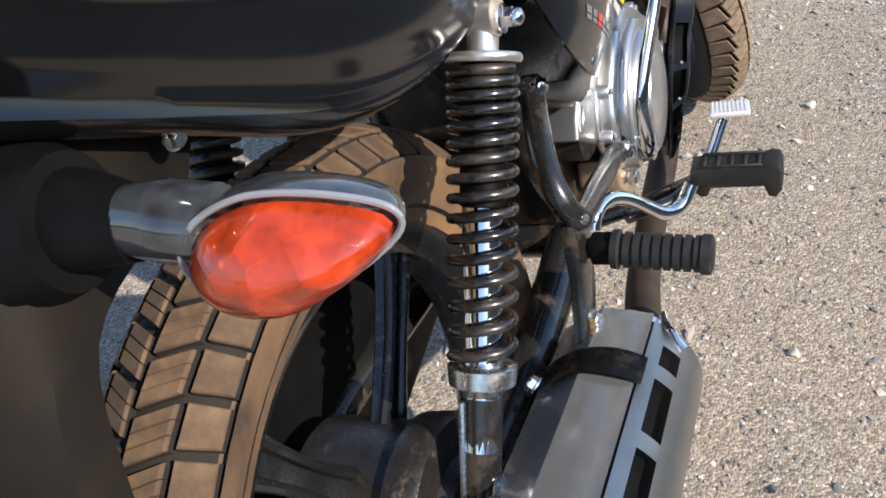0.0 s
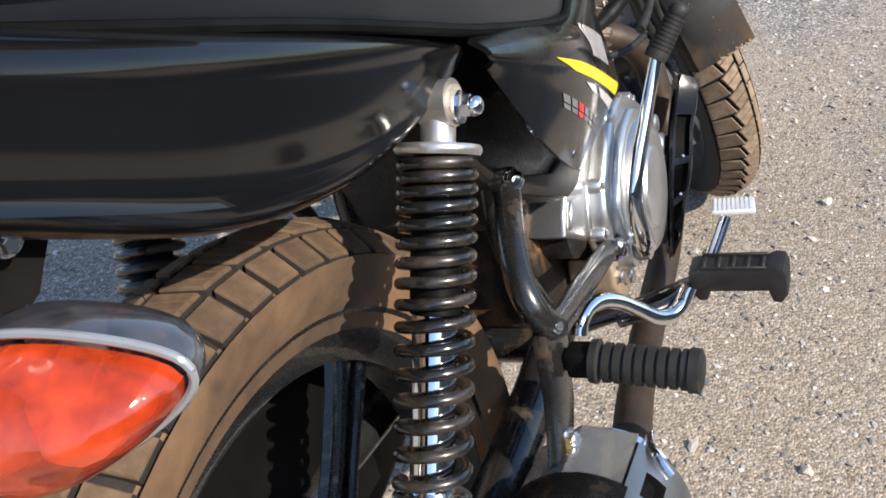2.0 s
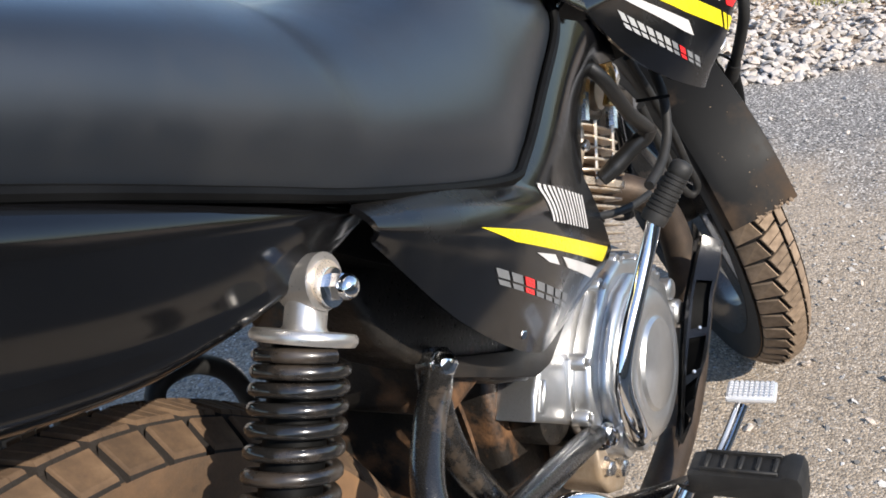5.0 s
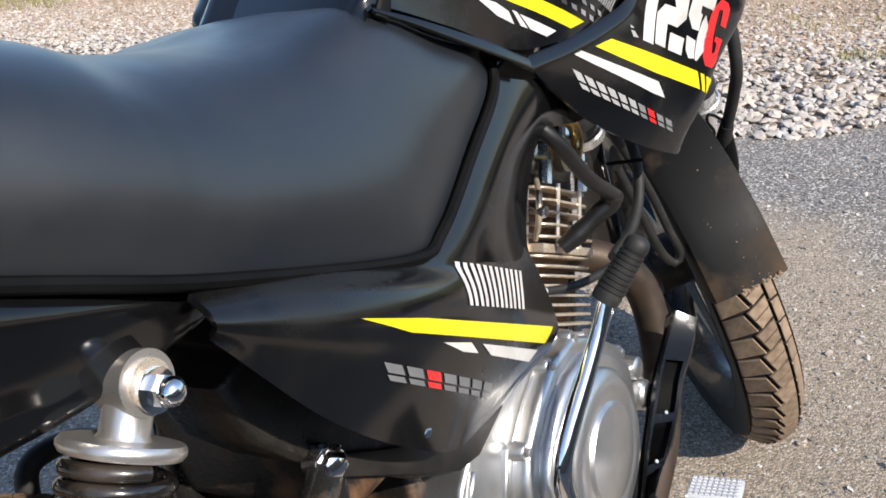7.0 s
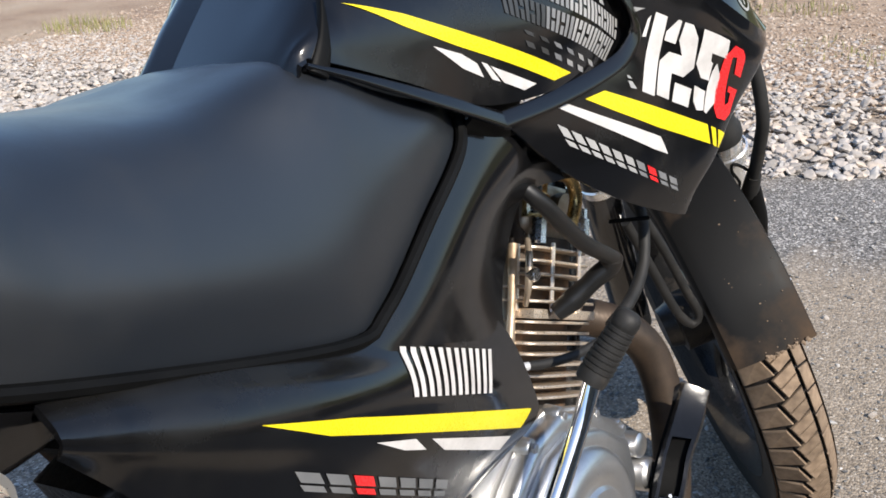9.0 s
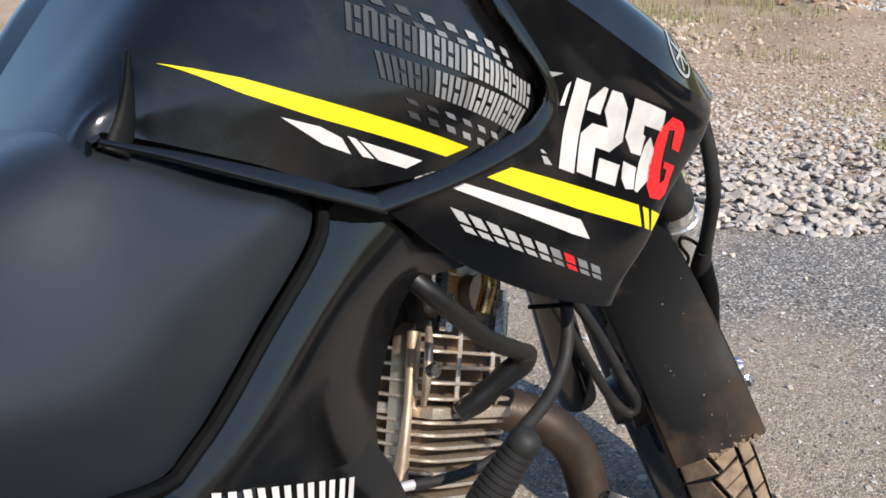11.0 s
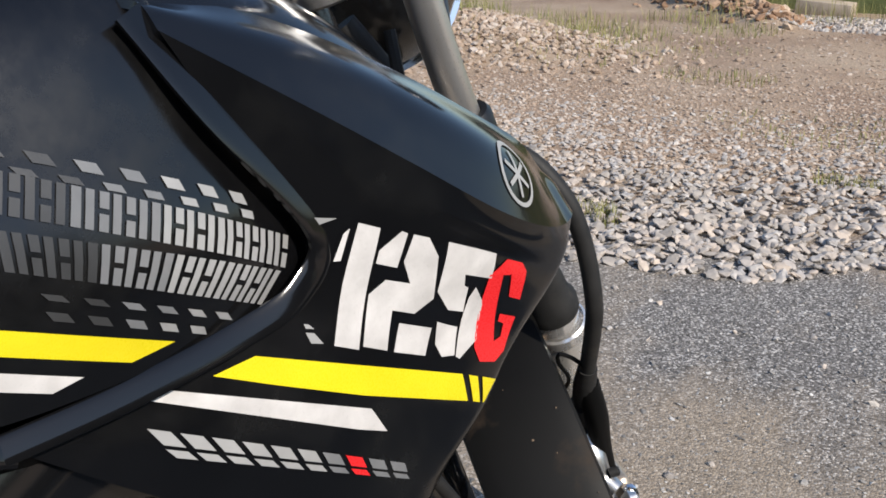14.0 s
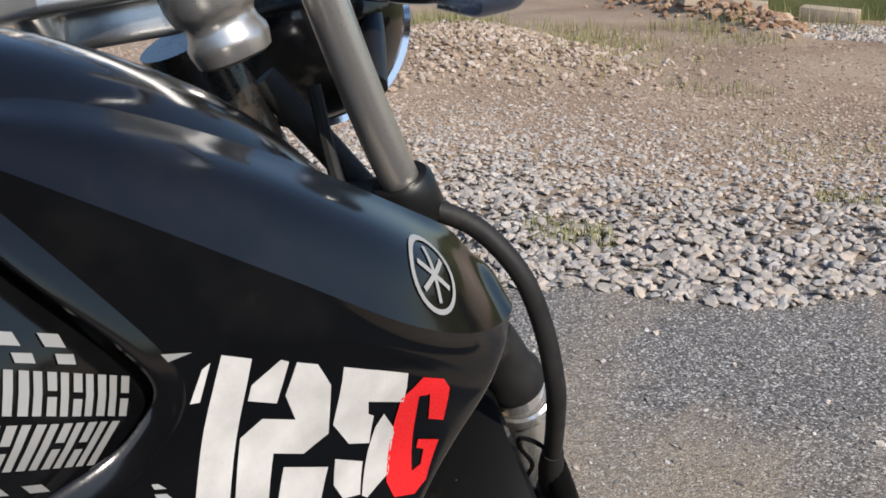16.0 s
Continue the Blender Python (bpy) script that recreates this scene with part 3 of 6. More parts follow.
for place, spread, height, count in (((-0.78, 3.02), 0.10, 0.07, 240), ((-2.9, 5.9), 0.25, 0.16, 420), ((-1.75, 6.2), 0.45, 0.05, 320), ((-2.2, 5.7), 0.5, 0.06, 300),
                                     ((-0.25, 4.5), 0.35, 0.04, 220), ((-3.6, 5.3), 0.4, 0.10, 260), ((-5.6, 4.3), 0.25, 0.10, 260), ((-0.7, 8.1), 0.5, 0.18, 260), ((-2.1, 6.55), 0.30, 0.10, 260), ((-1.35, 6.95), 0.22, 0.08, 180), ((-2.6, 7.0), 0.35, 0.12, 260), ((-1.75, 7.45), 0.25, 0.12, 200), ((-0.1, 3.75), 0.08, 0.05, 120), ((-1.0, 5.4), 0.2, 0.05, 160)):
    grass_tuft(place, spread, height, count, "dry yellow-green grass tuft among the stones")


def far_wall():
    bm = bmesh.new()
    nx, nz = 60, 12
    rows = []
    for j in range(nz + 1):
        rows.append([(-1.75 + 9 * i / nx, 8.50 + 0.012 * noise.noise((i * 0.7, j * 0.9, 0)), -0.05 + 0.95 * j / nz) for i in range(nx + 1)])
    vs = grid_faces(bm, rows)
    res = bmesh.ops.extrude_face_region(bm, geom=list(bm.faces))
    for v in (g for g in res["geom"] if isinstance(g, bmesh.types.BMVert)):
        v.co.y += 0.22
    tagged(part("wall_north", bm, moss_wall, smooth=False), "mossy green weathered masonry yard wall", "wall", kind="structure")


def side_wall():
    """An unseen low wall towards the sun, added so the bodywork mirrors something dark."""
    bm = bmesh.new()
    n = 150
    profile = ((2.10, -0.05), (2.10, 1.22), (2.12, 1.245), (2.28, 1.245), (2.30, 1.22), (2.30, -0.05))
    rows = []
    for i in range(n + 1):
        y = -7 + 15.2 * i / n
        drop = 0.85 if y > 1.25 else 0.0            # lowered here so it darkens the reflections less
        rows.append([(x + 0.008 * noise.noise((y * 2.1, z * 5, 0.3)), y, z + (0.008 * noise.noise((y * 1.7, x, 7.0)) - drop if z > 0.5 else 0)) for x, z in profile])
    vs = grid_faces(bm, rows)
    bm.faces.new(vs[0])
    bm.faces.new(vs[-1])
    tagged(part("wall_east", bm, plain_wall, smooth=False), "unseen low plain wall, added to darken reflections", "wall", kind="structure")


far_wall()
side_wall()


def loose_block(at, size, turn, label):
    m = pose(at[0], at[1], ground_height(at[0], at[1]) + size[2] * 0.45, 4, 3, turn)
    bm = box([-s / 2 for s in size], [s / 2 for s in size], 0.008, 2)
    for v in bm.verts:
        v.co += 0.004 * Vector(noise.noise_vector(v.co * 30))
    tagged(part("broken_block", bm, block_mat, m=m), label, "block", "rubble by the wall")


loose_block((-1.62, 8.35), (0.26, 0.12, 0.12), 12, "broken tan masonry block lying before the wall")
loose_block((-1.02, 8.33), (0.42, 0.14, 0.11), -6, "long dusty concrete block at the wall's foot")
loose_block((-2.02, 8.1), (0.14, 0.10, 0.08), 40, "small broken buff stone block on bare earth")


# Unseen dark ring, added so the glossy parts have a horizon to mirror.
def reflection_ring():
    bm = bmesh.new()
    n, rows = 220, []
    for j, h in enumerate((-0.5, 0.35, 0.7, 1.0)):
        row = []
        for i in range(n):
            a = 2 * math.pi * i / n
            r = 45 + 3 * noise.noise((math.cos(a) * 6, math.sin(a) * 6, j * 2.0))
            top = 2.0 + 0.8 * noise.noise((math.cos(a) * 9, math.sin(a) * 9, 1.0)) + 0.5 * noise.noise((math.cos(a) * 40, math.sin(a) * 40, 4.0))
            row.append((r * math.cos(a), r * math.sin(a), h * top))
        rows.append(row)
    grid_faces(bm, rows, close_u=True)
    tagged(part("backdrop", bm, ring_green, smooth=False), "unseen dark green ring, added for reflections", "trees", kind="structure")


reflection_ring()

# ---- the motorcycle ----
BIKE = pose(0, 0, 0, 0, -9.9, 0)
bike = new("motorcycle")
bike.matrix_world = BIKE
tagged(bike, "dusty black motorcycle with yellow stripes leaning on its stand", "motorcycle")

RAKE, STEER = radians(19.3), radians(39)
FRONT_AXLE = Vector((0.003, 1.308, 0.284))
FORK_UP, FORK_AHEAD = Vector((0, -math.sin(RAKE), math.cos(RAKE))), Vector((0, math.cos(RAKE), math.sin(RAKE)))
HEAD = FRONT_AXLE - 0.040 * FORK_AHEAD
TURNED = Matrix.Translation(HEAD) @ Matrix.Rotation(STEER, 4, FORK_UP) @ Matrix.Translation(-HEAD)
REAR = Matrix.Translation((0, 0, 0.346))
FRONT = TURNED @ Matrix.Translation(FRONT_AXLE)


def crown(x, radius, width):
    return radius - 0.030 * (abs(x) / width) ** 2.2


def tread_block(outline, radius, width, slits, material):
    """One lug, cut into bars by thin slits; its outline is across and along the tread."""
    bm = bmesh.new()
    lo = [Vector(p) for p in (outline[0], outline[1])]
    hi = [Vector(p) for p in (outline[3], outline[2])]
    for k in range(slits):
        a, b = k / slits + (0.010 if k else 0), (k + 1) / slits - (0.010 if k < slits - 1 else 0)
        flat = [lo[0].lerp(hi[0], a), lo[1].lerp(hi[1], a), lo[1].lerp(hi[1], b), lo[0].lerp(hi[0], b)]
        mid = sum(flat, Vector((0, 0))) / 4
        rings = []
        for grow, drop in ((1.03, 0.010), (1.0, 0.0024), (0.96, 0.0008), (0.89, 0.0)):
            ring = []
            for p in flat:
                q = mid + (p - mid) * grow
                r, t = crown(q.x, radius, width) - drop, q.y / radius
                ring.append(bm.verts.new((q.x, r * math.sin(t), r * math.cos(t))))
            rings.append(ring)
        for lower, upper in zip(rings, rings[1:]):
            for i in range(4):
                flank = bm.faces.new((lower[i], lower[(i + 1) % 4], upper[(i + 1) % 4], upper[i]))
                # the lowest flanks take the colour that holds the groove shade
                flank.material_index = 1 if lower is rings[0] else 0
        bm.faces.new(rings[-1])
    bmesh.ops.recalc_face_normals(bm, faces=bm.faces)
    mesh = bpy.data.meshes.new("tread_block")
    bm.to_mesh(mesh)
    bm.free()
    mesh.materials.append(material)
    mesh.materials.append(groove_shade)
    return mesh


def tyre(name, radius, width, bead, place, lugs, label, material):
    """A tyre round the x axis; lugs: (outline, count, turn, slits) for each row of the tread."""
    w = width
    prof = [(-0.034, bead - 0.012), (-0.038, bead), (-w * 0.98, bead + (radius - bead) * 0.42)]
    prof += [(-w * 1.0, bead + (radius - bead) * 0.6)]
    prof += [(x, crown(x, radius, w) - 0.0090) for x in np.linspace(-w * 0.97, w * 0.97, 13)]
    prof += [(w * 1.0, bead + (radius - bead) * 0.6), (w * 0.98, bead + (radius - bead) * 0.42), (0.038, bead), (0.034, bead - 0.012)]
    ob = part(name, lathe(prof, 72), tyre_side, bike, label, place, angle=60)
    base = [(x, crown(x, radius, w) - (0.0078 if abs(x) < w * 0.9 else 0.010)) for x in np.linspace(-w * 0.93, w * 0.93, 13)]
    part("tread_base", lathe(base, 72), groove_shade, ob, "rubber at the bottom of the tread, groove shade in its colour")
    for outline, count, turn, slits in lugs:
        mesh = tread_block(outline, radius, w, slits, material)
        for k in range(count):
            piece = new("tread_block", mesh)
            piece.parent = ob
            piece.matrix_basis = Matrix.Rotation(2 * math.pi * (k + turn) / count, 4, "X")
    return ob


def flip(outline, lift=0.0):
    return [(-x, y + lift) for x, y in (outline[1], outline[0], outline[3], outline[2])]


REAR_MID = [(0.0022, -0.0184), (0.0262, -0.0062), (0.0268, 0.0218), (0.0034, 0.0096)]
REAR_SIDE = [(0.0305, -0.0044), (0.0490, -0.0010), (0.0490, 0.0258), (0.0310, 0.0240)]
rear_tyre = tyre("rear_tyre", 0.327, 0.053, 0.255, REAR,
                 [(REAR_MID, 60, 0.0, 3), (flip(REAR_MID), 60, 0.5, 3), (REAR_SIDE, 60, 0.0, 1), (flip(REAR_SIDE), 60, 0.5, 1)],
                 "worn block tyre caked with tan dust", dusty_tread)
FRONT_NEAR = [(-0.0165, -0.0064), (-0.0398, -0.0129), (-0.0398, -0.0442), (-0.0062, -0.0346)]
FRONT_MID = [(0.0185, 0.0069), (-0.0124, -0.0050), (-0.0020, -0.0330), (0.0185, -0.0244)]
FRONT_FAR = [(0.0398, 0.0017), (0.0230, 0.0069), (0.0230, -0.0244), (0.0398, -0.0296)]
front_tyre = tyre("front_tyre", 0.322, 0.042, 0.246, FRONT,
                  [(FRONT_NEAR, 58, 0.0, 1), (FRONT_MID, 58, 0.0, 2), (FRONT_FAR, 58, 0.4, 1)],
                  "dusty tan block tyre, steered to one side", dry_tread)


# a dark rubber ring over each sidewall stands for the shade on it
for side in (-1, 1):
    part("sidewall", lathe([(0.0390 * side, 0.2455), (0.0424 * side, 0.2775), (0.0432 * side, 0.2900)], 72), rubber, front_tyre, "sidewall ring, its shade put into the dark colour")


def cast_wheel(name, place, spokes, hub, label, grow=0.0, turn=0.12, slim=1.0):
    prof = [(-0.038, 0.243), (-0.040, 0.247), (-0.034, 0.247), (-0.030, 0.232), (-0.012, 0.222), (0.012, 0.222), (0.030, 0.232), (0.034, 0.247), (0.040, 0.247),
            (0.038, 0.243), (0.030, 0.222), (0.018, 0.206), (-0.018, 0.206), (-0.030, 0.222)]
    prof = [(x, r + grow) for x, r in prof]
    rim = part(name, lathe(prof, 72, closed=True), rim_black, bike, label, place)
    part("hub", lathe([(-0.07, 0), (-0.07, 0.03), (-0.05, 0.036), (-0.048, hub), (0.040, hub), (0.043, hub * 0.9), (0.05, 0.036), (0.07, 0.03), (0.07, 0)], 40), oily_black, rim, "oily black wheel hub")
    for k in range(spokes):
        blade = [(-0.034, hub * 0.8), (-0.024, 0.13), (-0.027, 0.19), (-0.034, 0.213 + grow), (0.034, 0.213 + grow), (0.027, 0.19), (0.024, 0.13), (0.034, hub * 0.8)]
        bm = prism([(y * slim, z) for y, z in blade], -0.006, 0.006, 0.002, 1)
        for side in (-1, 1):
            tube([(0.008, 0.031 * side * slim, hub * 0.85), (0.010, 0.022 * side * slim, 0.13), (0.010, 0.025 * side * slim, 0.19), (0.008, 0.031 * side * slim, 0.212 + grow)], [0.006, 0.0045, 0.0045, 0.006], 8, 10, bm)
        part("spoke", bm, rim_black, rim, m=Matrix.Rotation(2 * math.pi * (k + turn) / spokes, 4, "X"))
    return rim


rear_rim = cast_wheel("rear_rim", REAR, 5, 0.075, "black cast alloy rim with brown dust", 0.012, 0.40, 0.52)
front_rim = cast_wheel("front_rim", FRONT, 5, 0.045, "glossy black cast alloy rim")
spot = Vector((0.008, 0.084, 0.214))
part("valve", lathe([(0, 0.0), (0, 0.0042), (0.016, 0.0042), (0.017, 0.003), (0.022, 0.003), (0.022, 0)], 10,
                    along(spot * 1.05, spot * 0.9)), brass, rear_rim, "brass tyre valve")
part("brake_drum", lathe([(0.04, 0), (0.04, 0.083), (0.062, 0.085), (0.070, 0.080), (0.073, 0.05), (0.085, 0.045), (0.087, 0)], 40, REAR), oily_black, bike, "oily black rear brake drum plate")
part("front_axle_nut", bolt((0.075, 0, 0), (1, 0, 0), 0.013, 0.014), steel, bike, m=FRONT)


CHAIN = [(0.50, 0.290), (0.50, 0.395), (0.30, 0.440), (0.06, 0.478), (-0.02, 0.480), (-0.095, 0.435), (-0.126, 0.350), (-0.095, 0.262), (-0.02, 0.216), (0.06, 0.218), (0.30, 0.260)]
part("chain_case", prism(CHAIN, -0.135, -0.085, 0.010, 3), trim_black, bike, "black enclosed chain case")


# -- rear suspension and frame --
def shock(side):
    low, high = Vector((0.107 * side, -0.006, 0.392)), Vector((0.130 * side, 0.180, 0.690))
    m = along(low, high)
    size = (high - low).length
    body = lathe([(0.03, 0), (0.03, 0.012), (0.034, 0.0155), (0.30, 0.0155), (0.30, 0)], 24, m)
    root = part("shock_absorber", body, chrome, bike, "chromed damper inside a black spring")
    # black sleeve added for the shade between the closely wound upper coils
    part("damper_sleeve", lathe([(0.222, 0.0156), (0.223, 0.0172), (0.328, 0.0172), (0.328, 0.0156)], 24, m), trim_black, root)
    part("spring_seat", lathe([(0.078, 0.0), (0.078, 0.017), (0.084, 0.020), (0.086, 0.026), (0.100, 0.027), (0.102, 0.024), (0.102, 0.016)], 32, m), steel, root, "bright steel spring seat")
    part("spring_cap", lathe([(0.3275, 0), (0.3275, 0.0280), (0.3300, 0.0295), (0.3325, 0.0295), (0.3345, 0.0280), (0.3350, 0)], 36, m), tube_metal, root, "bright steel spring cap")
    turns, start, end = 15.5, 0.106, 0.323
    line, steps = [], 15 * 24
    for i in range(steps + 1):
        u = i / steps
        s = start + (end - start) * (1.42 * u - 0.42 * u * u) / 1.0
        a = 2 * math.pi * turns * u
        line.append(m @ Vector((s, 0.0235 * math.cos(a), 0.0235 * math.sin(a))))
    bm = bmesh.new()
    rows = []
    axis = (high - low).normalized()
    for i, p in enumerate(line):
        ahead = (line[min(i + 1, steps)] - line[max(i - 1, 0)]).normalized()
        rim = (axis - ahead * axis.dot(ahead)).normalized()
        up = ahead.cross(rim)
        rows.append([p + 0.0042 * (math.cos(b) * rim + math.sin(b) * up) for b in (2 * math.pi * k / 10 for k in range(10))])
    vs = grid_faces(bm, rows, close_u=True)
    bm.faces.new(vs[0])
    bm.faces.new(vs[-1])
    part("spring", bm, spring_black, root, "black coil spring, wound closer at its top")
    part("mounting_eye", add(lathe([(0.3345, 0), (0.3345, 0.0132), (0.337, 0.0118), (0.354, 0.0118), (0.358, 0.0135), (0.358, 0)], 24, m),
                        lathe([(-0.012, 0.009), (-0.012, 0.0150), (0.010, 0.0160), (0.010, 0.009)], 28, Matrix.Translation(high + Vector((0.002 * side, 0.004, 0.008))), closed=True)), tube_metal, root, "bright metal mounting eye")
    part("eye_bush", lathe([(-0.013, 0.0), (-0.013, 0.0118), (0.0125, 0.0118), (0.0125, 0.0)], 24, Matrix.Translation(high + Vector((0.002 * side, 0.004, 0.008)))), fin_alloy, root)
    part("flange_nut", bolt(high + Vector((0.014 * side, 0.005, 0.004)), (side, 0, 0), 0.0082, 0.010), chrome, root, "chromed domed nut and washer")
    dome = along(high + Vector((0.014 * side, 0.005, 0.004)), high + Vector((0.1 * side, 0.005, 0.004)))
    part("nut_dome", lathe([(0.010, 0.0072), (0.013, 0.0070), (0.0155, 0.0056), (0.017, 0.0030), (0.0174, 0)], 20, dome), chrome, root)
    part("shock_clevis", lathe([(-0.012, 0), (-0.012, 0.012), (0.0, 0.0145), (0.076, 0.0165), (0.079, 0)], 20, m), steel_black, root)
    part("mounting_bolt", bolt(low + Vector((0.014 * side, 0, 0)), (side, 0, 0), 0.010, 0.010), steel, root)
    part("guide_rod", tube([m @ Vector((-0.01, 0.008, 0.014)), m @ Vector((0.074, 0.008, 0.018))], 0.003, 8), steel, root)


shock(1)
shock(-1)

part("swingarm", add(add(tube([(0.075, -0.045, 0.346), (0.085, 0.12, 0.343), (0.080, 0.28, 0.335), (0.065, 0.43, 0.325)], [0.019, 0.022, 0.023, 0.022], 14, 24),
                         tube([(-0.095, -0.045, 0.346), (-0.095, 0.12, 0.343), (-0.080, 0.28, 0.335), (-0.065, 0.43, 0.325)], [0.019, 0.022, 0.023, 0.022], 14, 24)),
                     tube([(-0.085, 0.385, 0.328), (0.085, 0.385, 0.328)], 0.02, 14, 2)), steel_black, bike, "black tubular swingarm")
part("axle_nut", bolt((0.100, 0.0, 0.346), (1, 0, 0), 0.013, 0.012), steel, bike)
part("rear_subframe", add(tube([(0.085, 0.60, 0.60), (0.090, 0.40, 0.650), (0.088, 0.20, 0.712), (0.070, 0.0, 0.775), (0.06, -0.2, 0.86)], 0.013, 12, 30),
                          tube([(-0.085, 0.60, 0.60), (-0.098, 0.40, 0.645), (-0.105, 0.20, 0.685), (-0.095, 0.0, 0.735), (-0.07, -0.2, 0.80)], 0.013, 12, 30)), steel_black, bike)
part("frame_stay", add(tube([(0.080, 0.36, 0.63), (0.074, 0.335, 0.50), (0.072, 0.37, 0.40), (0.070, 0.42, 0.33)], 0.013, 12, 24),
                       tube([(-0.080, 0.36, 0.63), (-0.074, 0.335, 0.50), (-0.072, 0.37, 0.40), (-0.070, 0.42, 0.33)], 0.013, 12, 24)), steel_black, bike)
# inner mudguard before the rear wheel, splashed with dry mud
part("inner_mudguard", shell([[(-0.075, 0.30, 0.66), (-0.075, 0.34, 0.56), (-0.075, 0.355, 0.46), (-0.07, 0.35, 0.38)],
                              [(0.0, 0.32, 0.68), (0.0, 0.365, 0.56), (0.0, 0.38, 0.46), (0.0, 0.365, 0.37)],
                              [(0.085, 0.30, 0.66), (0.085, 0.34, 0.56), (0.085, 0.355, 0.46), (0.08, 0.35, 0.38)]], 16, 9, 0.003), mud_black, bike, "mud-splashed black inner mudguard")
part("air_box", box((-0.085, 0.33, 0.50), (0.088, 0.47, 0.66), 0.015, 3), mud_black, bike, "mud-splashed black air box")
part("tool_box", prism([(0.255, 0.650), (0.270, 0.605), (0.30, 0.572), (0.40, 0.490), (0.445, 0.464), (0.490, 0.456), (0.505, 0.52), (0.42, 0.60), (0.30, 0.665)], 0.03, 0.097, 0.010, 3), oily_black, bike, "black plastic tool box with dried mud")
part("cover_flap", prism([(0.318, 0.566), (0.417, 0.512), (0.470, 0.505), (0.512, 0.500), (0.522, 0.480), (0.474, 0.4640), (0.444, 0.4690), (0.409, 0.4905), (0.312, 0.5535)], 0.0965, 0.1035, 0.003, 2), plastic_black, bike, "black lower flap of the side panel")


def peg_bracket():
    bm = tube([(0.099, 0.318, 0.572), (0.105, 0.303, 0.556), (0.118, 0.262, 0.546), (0.134, 0.222, 0.528), (0.146, 0.210, 0.504), (0.151, 0.224, 0.480)], 0.0118, 14, 36)
    tube([(0.103, 0.532, 0.350), (0.126, 0.40, 0.408), (0.146, 0.256, 0.466), (0.151, 0.224, 0.480)], 0.0118, 14, 26, bm)
    lathe([(-0.010, 0), (-0.010, 0.0118), (0.0, 0.0125), (0.004, 0.012), (0.005, 0)], 24, along((0.103, 0.312, 0.565), (0.2, 0.29, 0.580)), bm)
    lathe([(-0.012, 0), (-0.012, 0.014), (0.008, 0.015), (0.010, 0.013), (0.010, 0)], 24, along((0.104, 0.528, 0.351), (0.2, 0.50, 0.360)), bm)
    root = part("peg_bracket", bm, steel_black, bike, "black tubular footpeg bracket")
    plate = [(0.235, 0.490), (0.252, 0.455), (0.232, 0.40), (0.195, 0.355), (0.15, 0.325), (0.11, 0.315), (0.10, 0.335), (0.14, 0.355), (0.175, 0.385), (0.195, 0.43), (0.205, 0.485)]
    part("plate", prism(plate, 0.138, 0.150, 0.003), steel_black, root)
    part("bracket_bolt", bolt((0.108, 0.311, 0.566), (1, -0.25, 0.15), 0.0085, 0.008), chrome, root, "bright bracket bolt")
    part("pivot_bolt", bolt((0.114, 0.525, 0.352), (1, -0.3, 0.1), 0.0095, 0.010), chrome, root)
    part("mounting_bolt", bolt((0.150, 0.196, 0.385), (1, -0.2, 0.1), 0.008, 0.008), steel, root)
    part("rivet", bolt((0.158, 0.214, 0.488), (1, -0.3, 0.4), 0.0045, 0.003), steel, root)


peg_bracket()


def ribbed_peg(a, b, radius, ribs, name, label):
    """A rubber sleeve with rings, from a to b."""
    size = (Vector(b) - Vector(a)).length
    prof = [(0, 0), (0, radius * 1.08), (0.006, radius * 1.12)]
    for k in range(ribs):
        s0, s1 = 0.008 + (size - 0.018) * k / ribs, 0.008 + (size - 0.018) * (k + 1) / ribs
        g = (s1 - s0)
        prof += [(s0, radius * 0.86), (s0 + g * 0.28, radius * 0.86), (s0 + g * 0.34, radius), (s0 + g * 0.95, radius), (s1, radius * 0.86)]
    prof += [(size - 0.010, radius * 1.1), (size - 0.002, radius * 1.08), (size, radius * 0.8), (size, 0)]
    return part(name, lathe(prof, 28, along(a, b)), rubber, bike, label)


part("peg_mount", add(box((0.152, 0.222, 0.427), (0.174, 0.244, 0.451), 0.004), tube([(0.14, 0.233, 0.44), (0.19, 0.233, 0.437)], 0.0095, 10, 2)), trim_black, bike, "black folding peg hinge")
ribbed_peg((0.172, 0.233, 0.438), (0.260, 0.233, 0.430), 0.0165, 8, "passenger_footpeg", "ribbed black rubber passenger footpeg")


def rider_rest():
    top = [(0.186, 0.315), (0.200, 0.318), (0.268, 0.318), (0.276, 0.322), (0.286, 0.320), (0.289, 0.312), (0.288, 0.286), (0.281, 0.276), (0.272, 0.278), (0.268, 0.292), (0.208, 0.292), (0.203, 0.280), (0.194, 0.280), (0.186, 0.292)]
    root = part("rider_footrest", prism(top, 0.522, 0.560, 0.004, 2, axis="y"), rubber, bike, "black rubber rider footrest with raised tread")
    for y in (0.5265, 0.5530):
        part("tread_rail", box((0.198, y, 0.3165), (0.268, y + 0.0035, 0.3215), 0.001, 1), rubber, root)
    for k in range(5):
        x = 0.200 + 0.0155 * k
        part("tread_bar", box((x, 0.5315, 0.3165), (x + 0.004, 0.5515, 0.3205), 0.001, 1), rubber, root)
    part("rest_arm", add(tube([(0.06, 0.50, 0.262), (0.13, 0.535, 0.268), (0.195, 0.549, 0.290)], 0.010, 10, 14),
                         tube([(0.12, 0.46, 0.30), (0.165, 0.50, 0.292), (0.19, 0.548, 0.290)], 0.008, 10, 14)), steel_black, root)


rider_rest()


